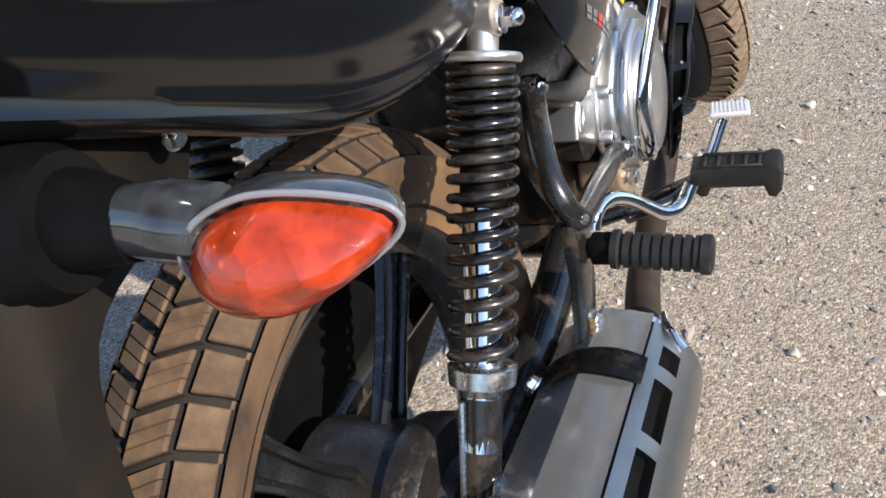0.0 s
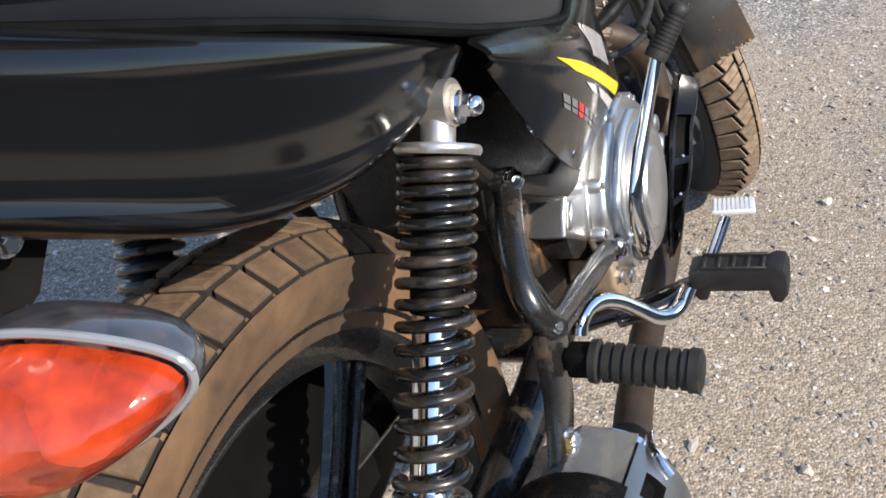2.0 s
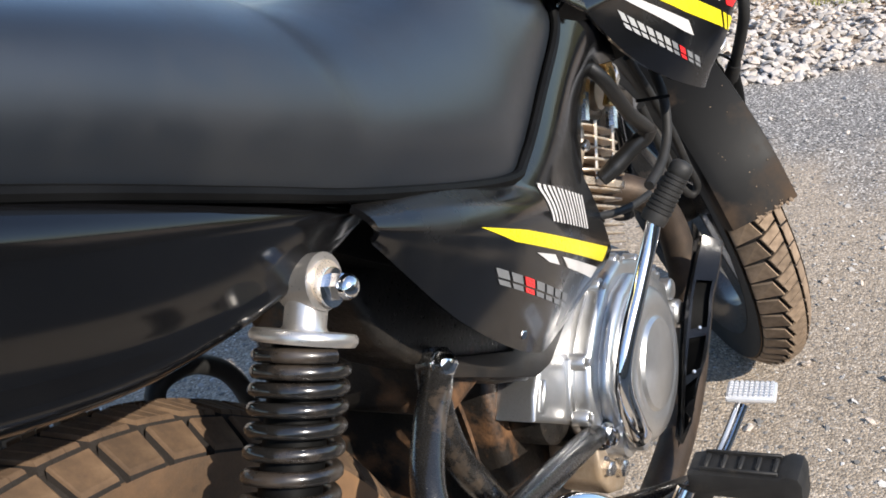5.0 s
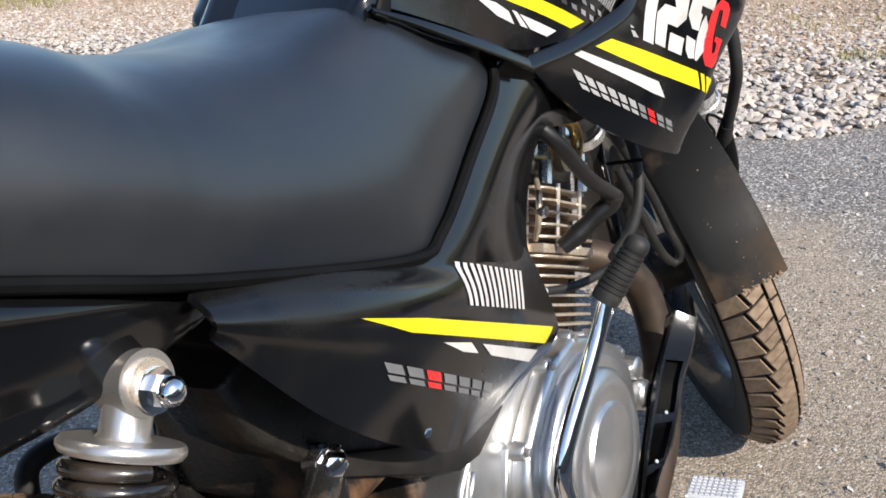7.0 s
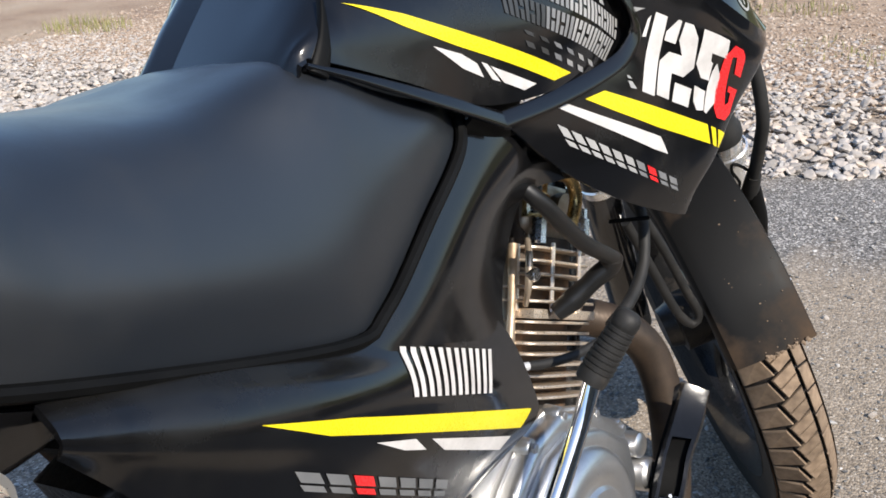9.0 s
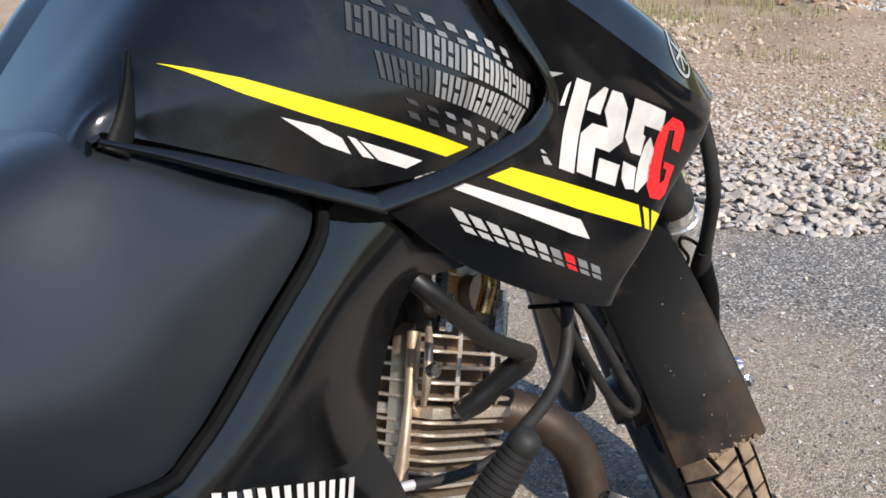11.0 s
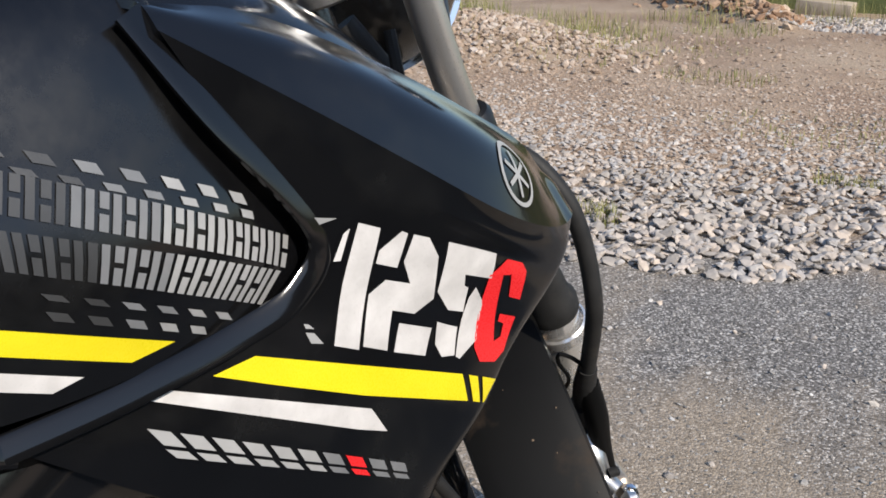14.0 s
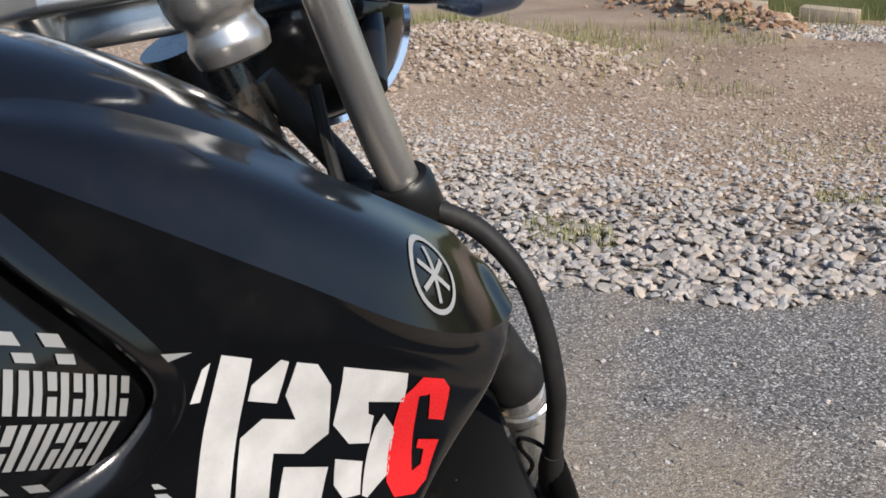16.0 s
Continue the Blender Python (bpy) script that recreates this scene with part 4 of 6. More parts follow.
def brake_pedal():
    root = part("brake_pedal", tube([(0.158, 0.50, 0.285), (0.178, 0.545, 0.268), (0.194, 0.60, 0.278), (0.209, 0.650, 0.306)], 0.0095, 10, 24, flat=0.7), chrome, bike, "chromed brake pedal lever")
    m = pose(0.217, 0.667, 0.313, -8, 4, 8)
    part("pedal_pad", box((-0.025, -0.020, -0.004), (0.025, 0.020, 0.003), 0.003, 3), pad_metal, root, "ridged bright metal pedal pad", m)
    bm = bmesh.new()
    for i in range(9):
        for j in range(6):
            x, y = -0.0205 + 0.0051 * i, -0.0155 + 0.0062 * j
            box((x - 0.0015, y - 0.0016, 0.003), (x + 0.0015, y + 0.0016, 0.0044), 0, 1, bm, pose(0, 0, 0))
    bm.transform(m)
    part("pad_studs", bm, pad_metal, root)
    part("brake_link", tube([(0.108, 0.372, 0.352), (0.110, 0.381, 0.364), (0.114, 0.402, 0.364), (0.121, 0.424, 0.355), (0.132, 0.443, 0.339), (0.146, 0.458, 0.317), (0.159, 0.467, 0.301), (0.171, 0.482, 0.292), (0.181, 0.496, 0.296), (0.190, 0.507, 0.312)], 0.0086, 14, 60), chrome, root, "curved chromed brake bar")


brake_pedal()

# -- bodywork --
tank_bm = shell([
    [(0.1285, 0.432, 0.815), (0.1315, 0.440, 0.823), (0.144, 0.506, 0.793), (0.153, 0.575, 0.760), (0.164, 0.66, 0.751), (0.168, 0.74, 0.750), (0.160, 0.84, 0.72), (0.15, 0.94, 0.70)],
    [(0.122, 0.428, 0.806), (0.130, 0.444, 0.833), (0.147, 0.52, 0.832), (0.167, 0.61, 0.808), (0.179, 0.69, 0.795), (0.176, 0.745, 0.782), (0.172, 0.84, 0.755), (0.165, 0.94, 0.72)],
    [(0.108, 0.420, 0.800), (0.119, 0.448, 0.838), (0.137, 0.53, 0.868), (0.160, 0.62, 0.862), (0.171, 0.68, 0.850), (0.170, 0.74, 0.840), (0.168, 0.84, 0.80), (0.165, 0.93, 0.755)],
    [(0.085, 0.415, 0.803), (0.097, 0.462, 0.850), (0.115, 0.54, 0.897), (0.143, 0.62, 0.910), (0.157, 0.68, 0.905), (0.164, 0.76, 0.890), (0.166, 0.84, 0.850), (0.166, 0.90, 0.812), (0.15, 0.96, 0.77)],
    [(0.050, 0.415, 0.803), (0.057, 0.475, 0.857), (0.070, 0.55, 0.912), (0.092, 0.62, 0.937), (0.112, 0.70, 0.935), (0.120, 0.78, 0.918), (0.120, 0.86, 0.884), (0.112, 0.92, 0.846), (0.09, 0.98, 0.79)],
    [(0.0, 0.425, 0.805), (0.0, 0.485, 0.860), (0.0, 0.56, 0.920), (0.0, 0.62, 0.949), (0.0, 0.70, 0.950), (0.0, 0.78, 0.945), (0.0, 0.87, 0.915), (0.0, 0.95, 0.870), (0.0, 1.01, 0.80)],
], 76, 30, 0.003, mirror=True)
for v in tank_bm.verts:
    if v.co.x < -0.03 and v.co.y < 0.62:      # the far flank starts farther forward
        v.co.y += (0.62 - v.co.y) * 0.55 * min(1.0, (-v.co.x - 0.03) / 0.07)
tank = part("fuel_tank", tank_bm, gloss_black, bike, "glossy black fuel tank")
FOLD = [(0.176, 0.694, 0.888), (0.200, 0.750, 0.8433), (0.2166, 0.800, 0.8045), (0.2320, 0.850, 0.7660), (0.2345, 0.895, 0.7430), (0.227, 0.940, 0.7310)]
SIDE = [
    [(0.148, 0.598, 0.742), (0.156, 0.662, 0.683), (0.168, 0.728, 0.638), (0.180, 0.795, 0.604)],
    [(0.163, 0.672, 0.745), (0.176, 0.725, 0.697), (0.190, 0.790, 0.668), (0.199, 0.842, 0.643)],
    [(0.180, 0.740, 0.752), (0.192, 0.780, 0.728), (0.203, 0.830, 0.705), (0.211, 0.880, 0.679)],
    [(0.184, 0.748, 0.775), (0.202, 0.790, 0.765), (0.220, 0.840, 0.742), (0.226, 0.905, 0.707)],
    [(0.182, 0.728, 0.818), (0.199, 0.770, 0.803), (0.222, 0.840, 0.760), (0.229, 0.918, 0.722)],
    FOLD]
TOP = [
    [(0.168, 0.694, 0.900), (0.190, 0.760, 0.868), (0.208, 0.815, 0.835), (0.2225, 0.870, 0.797), (0.2225, 0.910, 0.774), (0.214, 0.945, 0.753)],
    [(0.155, 0.690, 0.905), (0.166, 0.760, 0.889), (0.182, 0.840, 0.850), (0.199, 0.905, 0.807), (0.205, 0.935, 0.786), (0.203, 0.958, 0.765)]]
# the front of each line turns inwards round the nose
NOSE = [((0.176, 0.815, 0.602), (0.150, 0.826, 0.613)), ((0.193, 0.862, 0.643), (0.160, 0.876, 0.652)), ((0.204, 0.903, 0.678), (0.168, 0.922, 0.685)), ((0.219, 0.931, 0.705), (0.180, 0.956, 0.709)),
        ((0.222, 0.950, 0.721), (0.185, 0.978, 0.724)), ((0.219, 0.966, 0.733), (0.185, 0.988, 0.736)), ((0.208, 0.970, 0.750), (0.180, 0.988, 0.748)), ((0.196, 0.974, 0.757), (0.176, 0.985, 0.756))]
skin_lines = [line + list(turn) for line, turn in zip(SIDE + TOP, NOSE)]
shroud_bm = shell(skin_lines[:6], 62, 34, 0.004)
add(shroud_bm, shell(skin_lines[5:], 62, 16, 0.004))
shroud = part("tank_shroud", shroud_bm, gloss_black, bike, "glossy black tank shroud with number decal", angle=60)
trim_bm = band([(0.133, 0.436, 0.820), (0.141, 0.477, 0.801), (0.150, 0.545, 0.768), (0.153, 0.597, 0.743)], [0.0015, 0.0036, 0.0052, 0.0062], 0.0013, 30)
add(trim_bm, band([(0.152, 0.588, 0.746), (0.163, 0.645, 0.7455), (0.174, 0.701, 0.7495), (0.184, 0.736, 0.759), (0.188, 0.751, 0.785), (0.180, 0.709, 0.852), (0.168, 0.689, 0.898)], [0.0062, 0.0064, 0.0066, 0.0068, 0.0072, 0.0085, 0.010], 0.0013, 60))
part("tank_trim", trim_bm, cowl_black, bike, "matt black trim between tank and shroud")
part("tank_underside", shell([[(0.148, 0.56, 0.758), (0.150, 0.60, 0.744), (0.158, 0.68, 0.744), (0.17, 0.76, 0.75)], [(0.10, 0.56, 0.735), (0.105, 0.60, 0.72), (0.11, 0.68, 0.70), (0.12, 0.76, 0.66)],
                              [(-0.10, 0.56, 0.735), (-0.105, 0.60, 0.72), (-0.11, 0.68, 0.70), (-0.12, 0.76, 0.66)]], 16, 12, 0.003), trim_black, bike)
part("tank_slit", band([(0.1335, 0.443, 0.813), (0.1335, 0.452, 0.826), (0.1310, 0.460, 0.840), (0.1265, 0.468, 0.855)], [0.0065, 0.0050, 0.0026, 0.0010], 0.0022, 20), trim_black, bike, "black gap strip at the tank's rear edge")
part("seat", shell([
    [(0.122, -0.14, 0.885), (0.135, 0.04, 0.813), (0.145, 0.15, 0.765), (0.150, 0.237, 0.728), (0.148, 0.388, 0.674), (0.146, 0.43, 0.676), (0.143, 0.49, 0.710), (0.139, 0.545, 0.742), (0.130, 0.562, 0.768)],
    [(0.128, -0.14, 0.900), (0.145, 0.04, 0.842), (0.158, 0.15, 0.802), (0.161, 0.215, 0.780), (0.158, 0.255, 0.763), (0.156, 0.38, 0.730), (0.151, 0.44, 0.748), (0.144, 0.50, 0.766), (0.130, 0.55, 0.782)],
    [(0.115, -0.14, 0.925), (0.135, 0.04, 0.878), (0.143, 0.15, 0.846), (0.143, 0.210, 0.827), (0.136, 0.258, 0.810), (0.130, 0.36, 0.800), (0.126, 0.44, 0.817), (0.114, 0.49, 0.806), (0.095, 0.53, 0.792)],
    [(0.070, -0.14, 0.940), (0.085, 0.04, 0.900), (0.092, 0.15, 0.872), (0.092, 0.210, 0.857), (0.085, 0.262, 0.838), (0.075, 0.36, 0.822), (0.062, 0.44, 0.829), (0.054, 0.49, 0.815), (0.046, 0.53, 0.800)],
    [(0.0, -0.14, 0.945), (0.0, 0.04, 0.906), (0.0, 0.15, 0.880), (0.0, 0.210, 0.865), (0.0, 0.265, 0.845), (0.0, 0.36, 0.830), (0.0, 0.44, 0.832), (0.0, 0.49, 0.820), (0.0, 0.53, 0.805)],
], 110, 30, 0.004, mirror=True), vinyl, bike, "black grained vinyl seat, dipped and stepped")
part("seat_welt", tube([(0.123, -0.14, 0.883), (0.136, 0.04, 0.811), (0.146, 0.15, 0.763), (0.151, 0.237, 0.725), (0.150, 0.388, 0.670), (0.148, 0.432, 0.672), (0.146, 0.493, 0.706), (0.142, 0.549, 0.738), (0.134, 0.566, 0.764)],
                       0.0042, 8, 90), trim_black, bike, "black seat edging")
side_cover = part("side_cover", shell([
    [(0.158, 0.212, 0.706), (0.156, 0.282, 0.615), (0.142, 0.382, 0.532), (0.130, 0.450, 0.510), (0.120, 0.545, 0.500)],
    [(0.163, 0.212, 0.709), (0.167, 0.300, 0.645), (0.160, 0.400, 0.587), (0.130, 0.580, 0.512)],
    [(0.165, 0.213, 0.713), (0.175, 0.300, 0.668), (0.166, 0.410, 0.620), (0.131, 0.591, 0.526)],
    [(0.162, 0.214, 0.720), (0.170, 0.300, 0.688), (0.163, 0.410, 0.643), (0.128, 0.577, 0.588)],
    [(0.150, 0.216, 0.728), (0.150, 0.300, 0.704), (0.150, 0.392, 0.668), (0.147, 0.440, 0.664), (0.136, 0.530, 0.640)],
], 50, 24, 0.004), gloss_black, bike, "glossy black side cover with yellow stripe")
part("cover_arm", shell([
    [(0.149, 0.385, 0.664), (0.148, 0.432, 0.672), (0.144, 0.493, 0.706), (0.140, 0.548, 0.738), (0.134, 0.566, 0.768)],
    [(0.154, 0.430, 0.648), (0.152, 0.475, 0.664), (0.148, 0.530, 0.692), (0.144, 0.585, 0.722), (0.140, 0.604, 0.748)],
    [(0.147, 0.480, 0.626), (0.143, 0.530, 0.650), (0.140, 0.570, 0.678), (0.141, 0.615, 0.702), (0.144, 0.645, 0.726)],
    [(0.128, 0.574, 0.560), (0.126, 0.578, 0.606), (0.124, 0.604, 0.645), (0.126, 0.640, 0.676), (0.133, 0.692, 0.672)],
], 30, 18, 0.004), gloss_black, side_cover)
part("cover_bolt", bolt((0.146, 0.361, 0.562), (1, -0.3, -0.2), 0.0040, 0.004), chrome, side_cover, "small bright cover bolt")
COWL_Y = (-0.34, -0.20, -0.13, -0.03, 0.06, 0.14, 0.20, 0.235, 0.255)


def cowl_rail(xs, zs):
    return list(zip(xs, COWL_Y, zs))


part("tail_cowl", shell([
    cowl_rail((0.085, 0.100, 0.106, 0.114, 0.117, 0.118, 0.118, 0.118, 0.117), (1.004, 0.930, 0.894, 0.846, 0.807, 0.772, 0.744, 0.726, 0.714)),
    cowl_rail((0.106, 0.124, 0.130, 0.138, 0.141, 0.140, 0.136, 0.130, 0.123), (0.997, 0.919, 0.881, 0.835, 0.797, 0.763, 0.737, 0.721, 0.711)),
    cowl_rail((0.113, 0.133, 0.139, 0.146, 0.148, 0.146, 0.140, 0.133, 0.124), (0.983, 0.903, 0.863, 0.820, 0.783, 0.751, 0.728, 0.715, 0.709)),
    cowl_rail((0.110, 0.128, 0.132, 0.139, 0.141, 0.139, 0.135, 0.130, 0.1235), (0.965, 0.880, 0.840, 0.790, 0.752, 0.727, 0.715, 0.709, 0.706)),
    cowl_rail((0.100, 0.116, 0.121, 0.126, 0.129, 0.131, 0.130, 0.127, 0.123), (0.950, 0.862, 0.820, 0.762, 0.727, 0.710, 0.705, 0.704, 0.7045)),
    cowl_rail((0.102, 0.119, 0.124, 0.128, 0.130, 0.130, 0.128, 0.126, 0.1225), (0.943, 0.853, 0.810, 0.749, 0.715, 0.702, 0.7005, 0.7015, 0.703)),
    cowl_rail((0.088, 0.106, 0.110, 0.114, 0.117, 0.120, 0.122, 0.122, 0.1215), (0.936, 0.845, 0.801, 0.738, 0.706, 0.696, 0.697, 0.700, 0.702)),
    cowl_rail((0.066, 0.084, 0.088, 0.093, 0.097, 0.103, 0.108, 0.112, 0.115), (0.940, 0.850, 0.806, 0.744, 0.712, 0.701, 0.700, 0.702, 0.703)),
], 60, 26, 0.0015), cowl_black, bike, "glossy black tail side panel")
mudguard = part("rear_mudguard", shell([
    [(0.086, 0.14, 0.715), (0.085, 0.0, 0.757), (0.086, -0.080, 0.786), (0.089, -0.118, 0.764), (0.099, -0.165, 0.768), (0.108, -0.222, 0.758), (0.115, -0.255, 0.69), (0.112, -0.285, 0.57)],
    [(0.080, 0.14, 0.730), (0.080, 0.0, 0.772), (0.082, -0.10, 0.815), (0.096, -0.20, 0.835), (0.106, -0.255, 0.765), (0.108, -0.280, 0.68), (0.104, -0.300, 0.57)],
    [(0.05, 0.14, 0.735), (0.05, 0.0, 0.778), (0.05, -0.12, 0.828), (0.05, -0.22, 0.845), (0.05, -0.275, 0.77), (0.05, -0.295, 0.68), (0.05, -0.315, 0.57)],
    [(-0.05, 0.14, 0.735), (-0.05, 0.0, 0.778), (-0.05, -0.12, 0.828), (-0.05, -0.22, 0.845), (-0.05, -0.275, 0.77), (-0.05, -0.295, 0.68), (-0.05, -0.315, 0.57)],
    [(-0.086, 0.14, 0.715), (-0.085, 0.0, 0.757), (-0.088, -0.12, 0.81), (-0.092, -0.21, 0.825), (-0.094, -0.262, 0.77), (-0.09, -0.285, 0.68), (-0.09, -0.305, 0.57)],
], 44, 20, 0.003), fender_black, bike, "dusty black plastic rear mudguard and flap")
part("guard_bolt", bolt((0.107, -0.128, 0.800), (1, -0.2, -0.2), 0.005, 0.004), steel, mudguard)
part("under_seat_panel", prism([(0.20, 0.715), (0.30, 0.645), (0.42, 0.625), (0.53, 0.655), (0.62, 0.690), (0.69, 0.742), (0.66, 0.800), (0.55, 0.790), (0.40, 0.790), (0.22, 0.800), (0.0, 0.86), (-0.10, 0.88), (-0.10, 0.845), (0.08, 0.770)], -0.105, 0.112, 0.004), trim_black, bike, "black plastic under the seat and tank")
part("grab_rail", tube([(0.146, 0.021, 0.8535), (0.148, 0.003, 0.8605), (0.148, -0.06, 0.882), (0.135, -0.18, 0.925), (0.07, -0.26, 0.96), (0.0, -0.27, 0.965)], 0.0105, 14, 40), tube_metal, bike, "bright metal grab rail")


def turn_signal():
    m = pose(0.210, -0.214, 0.803, 0, -6, 12)

    def egg(back, across, rings, around, lift=0.0):
        """Half of a pointed lamp body, drawn out backwards or forwards."""
        bm = bmesh.new()
        rows = []
        for j in range(rings + 1):
            b = math.pi / 2 * j / rings
            row = []
            for k in range(around):
                a = 2 * math.pi * (k + 0.5 * (j % 2) * (around < 20)) / around
                point = 1.0 + 0.32 * max(0.0, math.cos(a)) ** 3
                row.append((across * 0.0345 * point * math.cos(a) * math.cos(b), back * math.sin(b), across * 0.0218 * math.sin(a) * math.cos(b) * (1 - 0.12 * max(0.0, math.cos(a))) + lift))
            rows.append(row)
        grid_faces(bm, rows, close_u=True)
        bmesh.ops.remove_doubles(bm, verts=bm.verts, dist=1e-5)
        bm.transform(m)
        return bm
    root = part("turn_signal", egg(0.030, 1.04, 12, 36, 0.002), smoke_shell, bike, "grey turn signal housing with orange lens")
    part("lens", egg(-0.024, 0.93, 10, 30), orange_lens, root, "faceted orange plastic lens")
    ring = []
    for k in range(41):
        a = 2 * math.pi * k / 40
        point = 1.0 + 0.32 * max(0.0, math.cos(a)) ** 3
        ring.append(m @ Vector((0.0350 * point * math.cos(a), -0.001, 0.002 + 0.0222 * math.sin(a) * (1 - 0.12 * max(0.0, math.cos(a))))))
    part("rim", tube(ring, 0.0013, 8, 80), clear_rim, root, "clear grey rim round the lens")
    part("stalk", tube([(0.092, -0.205, 0.812), (0.125, -0.205, 0.812), (0.150, -0.207, 0.811)], [0.024, 0.020, 0.0140], 20, 12), trim_black, root, "black rubber stalk")
    part("collar", tube([(0.146, -0.206, 0.812), (0.162, -0.207, 0.812), (0.186, -0.209, 0.811)], [0.0135, 0.0155, 0.0150], 24, 10), smoke_shell, root, "smoky grey collar")
    part("stalk_base", lathe([(0, 0), (0, 0.036), (0.012, 0.034), (0.03, 0.027), (0.032, 0)], 28, along((0.088, -0.207, 0.812), (0.13, -0.205, 0.812))), trim_black, root)


turn_signal()


# -- engine --
CYL = Vector((0.0, 0.43, 0.90)).normalized()          # the cylinder's axis, leaning forwards
CYL_AT = Vector((0.0, 0.7115, 0.4447))


def engine():
    outline = [(0.445, 0.300), (0.440, 0.400), (0.450, 0.470), (0.490, 0.505), (0.600, 0.500), (0.700, 0.455), (0.735, 0.390), (0.715, 0.300), (0.620, 0.255), (0.470, 0.255)]
    root = part("crankcase", prism(outline, -0.115, 0.050, 0.012, 3), mud_black, bike, "grimy black engine crankcase")
    half = [(0.446, 0.420), (0.458, 0.440), (0.484, 0.462), (0.520, 0.488), (0.600, 0.494), (0.700, 0.455), (0.738, 0.390), (0.715, 0.300), (0.620, 0.262), (0.548, 0.300), (0.545, 0.346)]
    part("case_half", prism(half, 0.046, 0.0895, 0.006, 3), alloy, root, "satin aluminium case half")
    part("seam_rib", prism([(0.455, 0.4235), (0.474, 0.447), (0.478, 0.444), (0.459, 0.4205)], 0.050, 0.0935, 0.0015, 1), alloy, root)
    part("case_rib", prism([(0.500, 0.384), (0.526, 0.436), (0.530, 0.434), (0.504, 0.381)], 0.050, 0.0945, 0.0015, 1), alloy, root)
    cover = [(0.513, 0.374), (0.519, 0.405), (0.535, 0.433), (0.565, 0.456), (0.605, 0.476), (0.650, 0.478), (0.704, 0.452), (0.752, 0.412), (0.755, 0.368), (0.732, 0.318), (0.690, 0.284), (0.630, 0.270), (0.570, 0.288), (0.532, 0.326)]
    part("clutch_cover", prism(cover, 0.090, 0.112, 0.009, 4), alloy, root, "silver clutch cover with round boss")
    inset = [((y - 0.634) * 0.86 + 0.634, (z - 0.372) * 0.86 + 0.372) for y, z in cover]
    part("cover_step", prism(inset, 0.106, 0.124, 0.010, 4), alloy, root, "raised middle of the cover")
    part("cover_lip", prism([((y - 0.634) * 1.03 + 0.634, (z - 0.372) * 1.03 + 0.372) for y, z in cover], 0.086, 0.0955, 0.0025, 2), alloy, root, "joint flange of the cover")
    part("round_boss", lathe([(0.118, 0.082), (0.130, 0.080), (0.136, 0.074), (0.138, 0.066), (0.1385, 0.056), (0.1370, 0.053), (0.1370, 0.049), (0.1405, 0.046), (0.1425, 0.030), (0.143, 0)], 56,
                             Matrix.Translation((0, 0.630, 0.368))), alloy, root, "round polished boss on the cover")
    for y, z in ((0.514, 0.378), (0.534, 0.428), (0.603, 0.473), (0.655, 0.474), (0.708, 0.447), (0.750, 0.408), (0.752, 0.362), (0.728, 0.316), (0.684, 0.284), (0.622, 0.273)):
        part("cover_bolt", add(lathe([(0.092, 0), (0.092, 0.0090), (0.106, 0.0080), (0.1075, 0.0068), (0.1075, 0)], 16, Matrix.Translation((0, y, z))),
                               bolt((0.1070, y, z), (1, 0, 0), 0.0045, 0.0035, False)), alloy, root)
    part("oil_filler", lathe([(0.10, 0), (0.10, 0.017), (0.122, 0.0165), (0.125, 0.013), (0.125, 0)], 14, Matrix.Translation((0, 0.762, 0.352))), alloy, root, "ribbed oil filler cap")
    part("sight_plug", lathe([(0.10, 0), (0.10, 0.013), (0.117, 0.0125), (0.119, 0.010), (0.119, 0)], 14, Matrix.Translation((0, 0.765, 0.382))), alloy, root)
    part("starter_tube", lathe([(0.0, 0), (0.0, 0.036), (0.082, 0.036), (0.086, 0.030), (0.086, 0)], 32, Matrix.Translation((0, 0.500, 0.400))), oily_black, root)
    part("kick_boss", lathe([(0.09, 0), (0.09, 0.026), (0.118, 0.022), (0.126, 0.021), (0.128, 0.014), (0.142, 0.013), (0.144, 0.010), (0.144, 0)], 24, Matrix.Translation((0, 0.552, 0.333))), alloy, root, "dull silver kick starter boss")
    part("drain_block", prism([(0.512, 0.345), (0.560, 0.318), (0.575, 0.280), (0.548, 0.268), (0.520, 0.285), (0.505, 0.315)], 0.055, 0.108, 0.006, 3), cast_alloy, root, "tan dusty casting under the cover")
    part("case_bolt", bolt((0.106, 0.545, 0.300), (1, -0.2, 0), 0.009, 0.012), steel, root)
    part("gear_bolt", bolt((0.106, 0.520, 0.318), (1, -0.2, 0), 0.008, 0.010), steel, root)


engine()


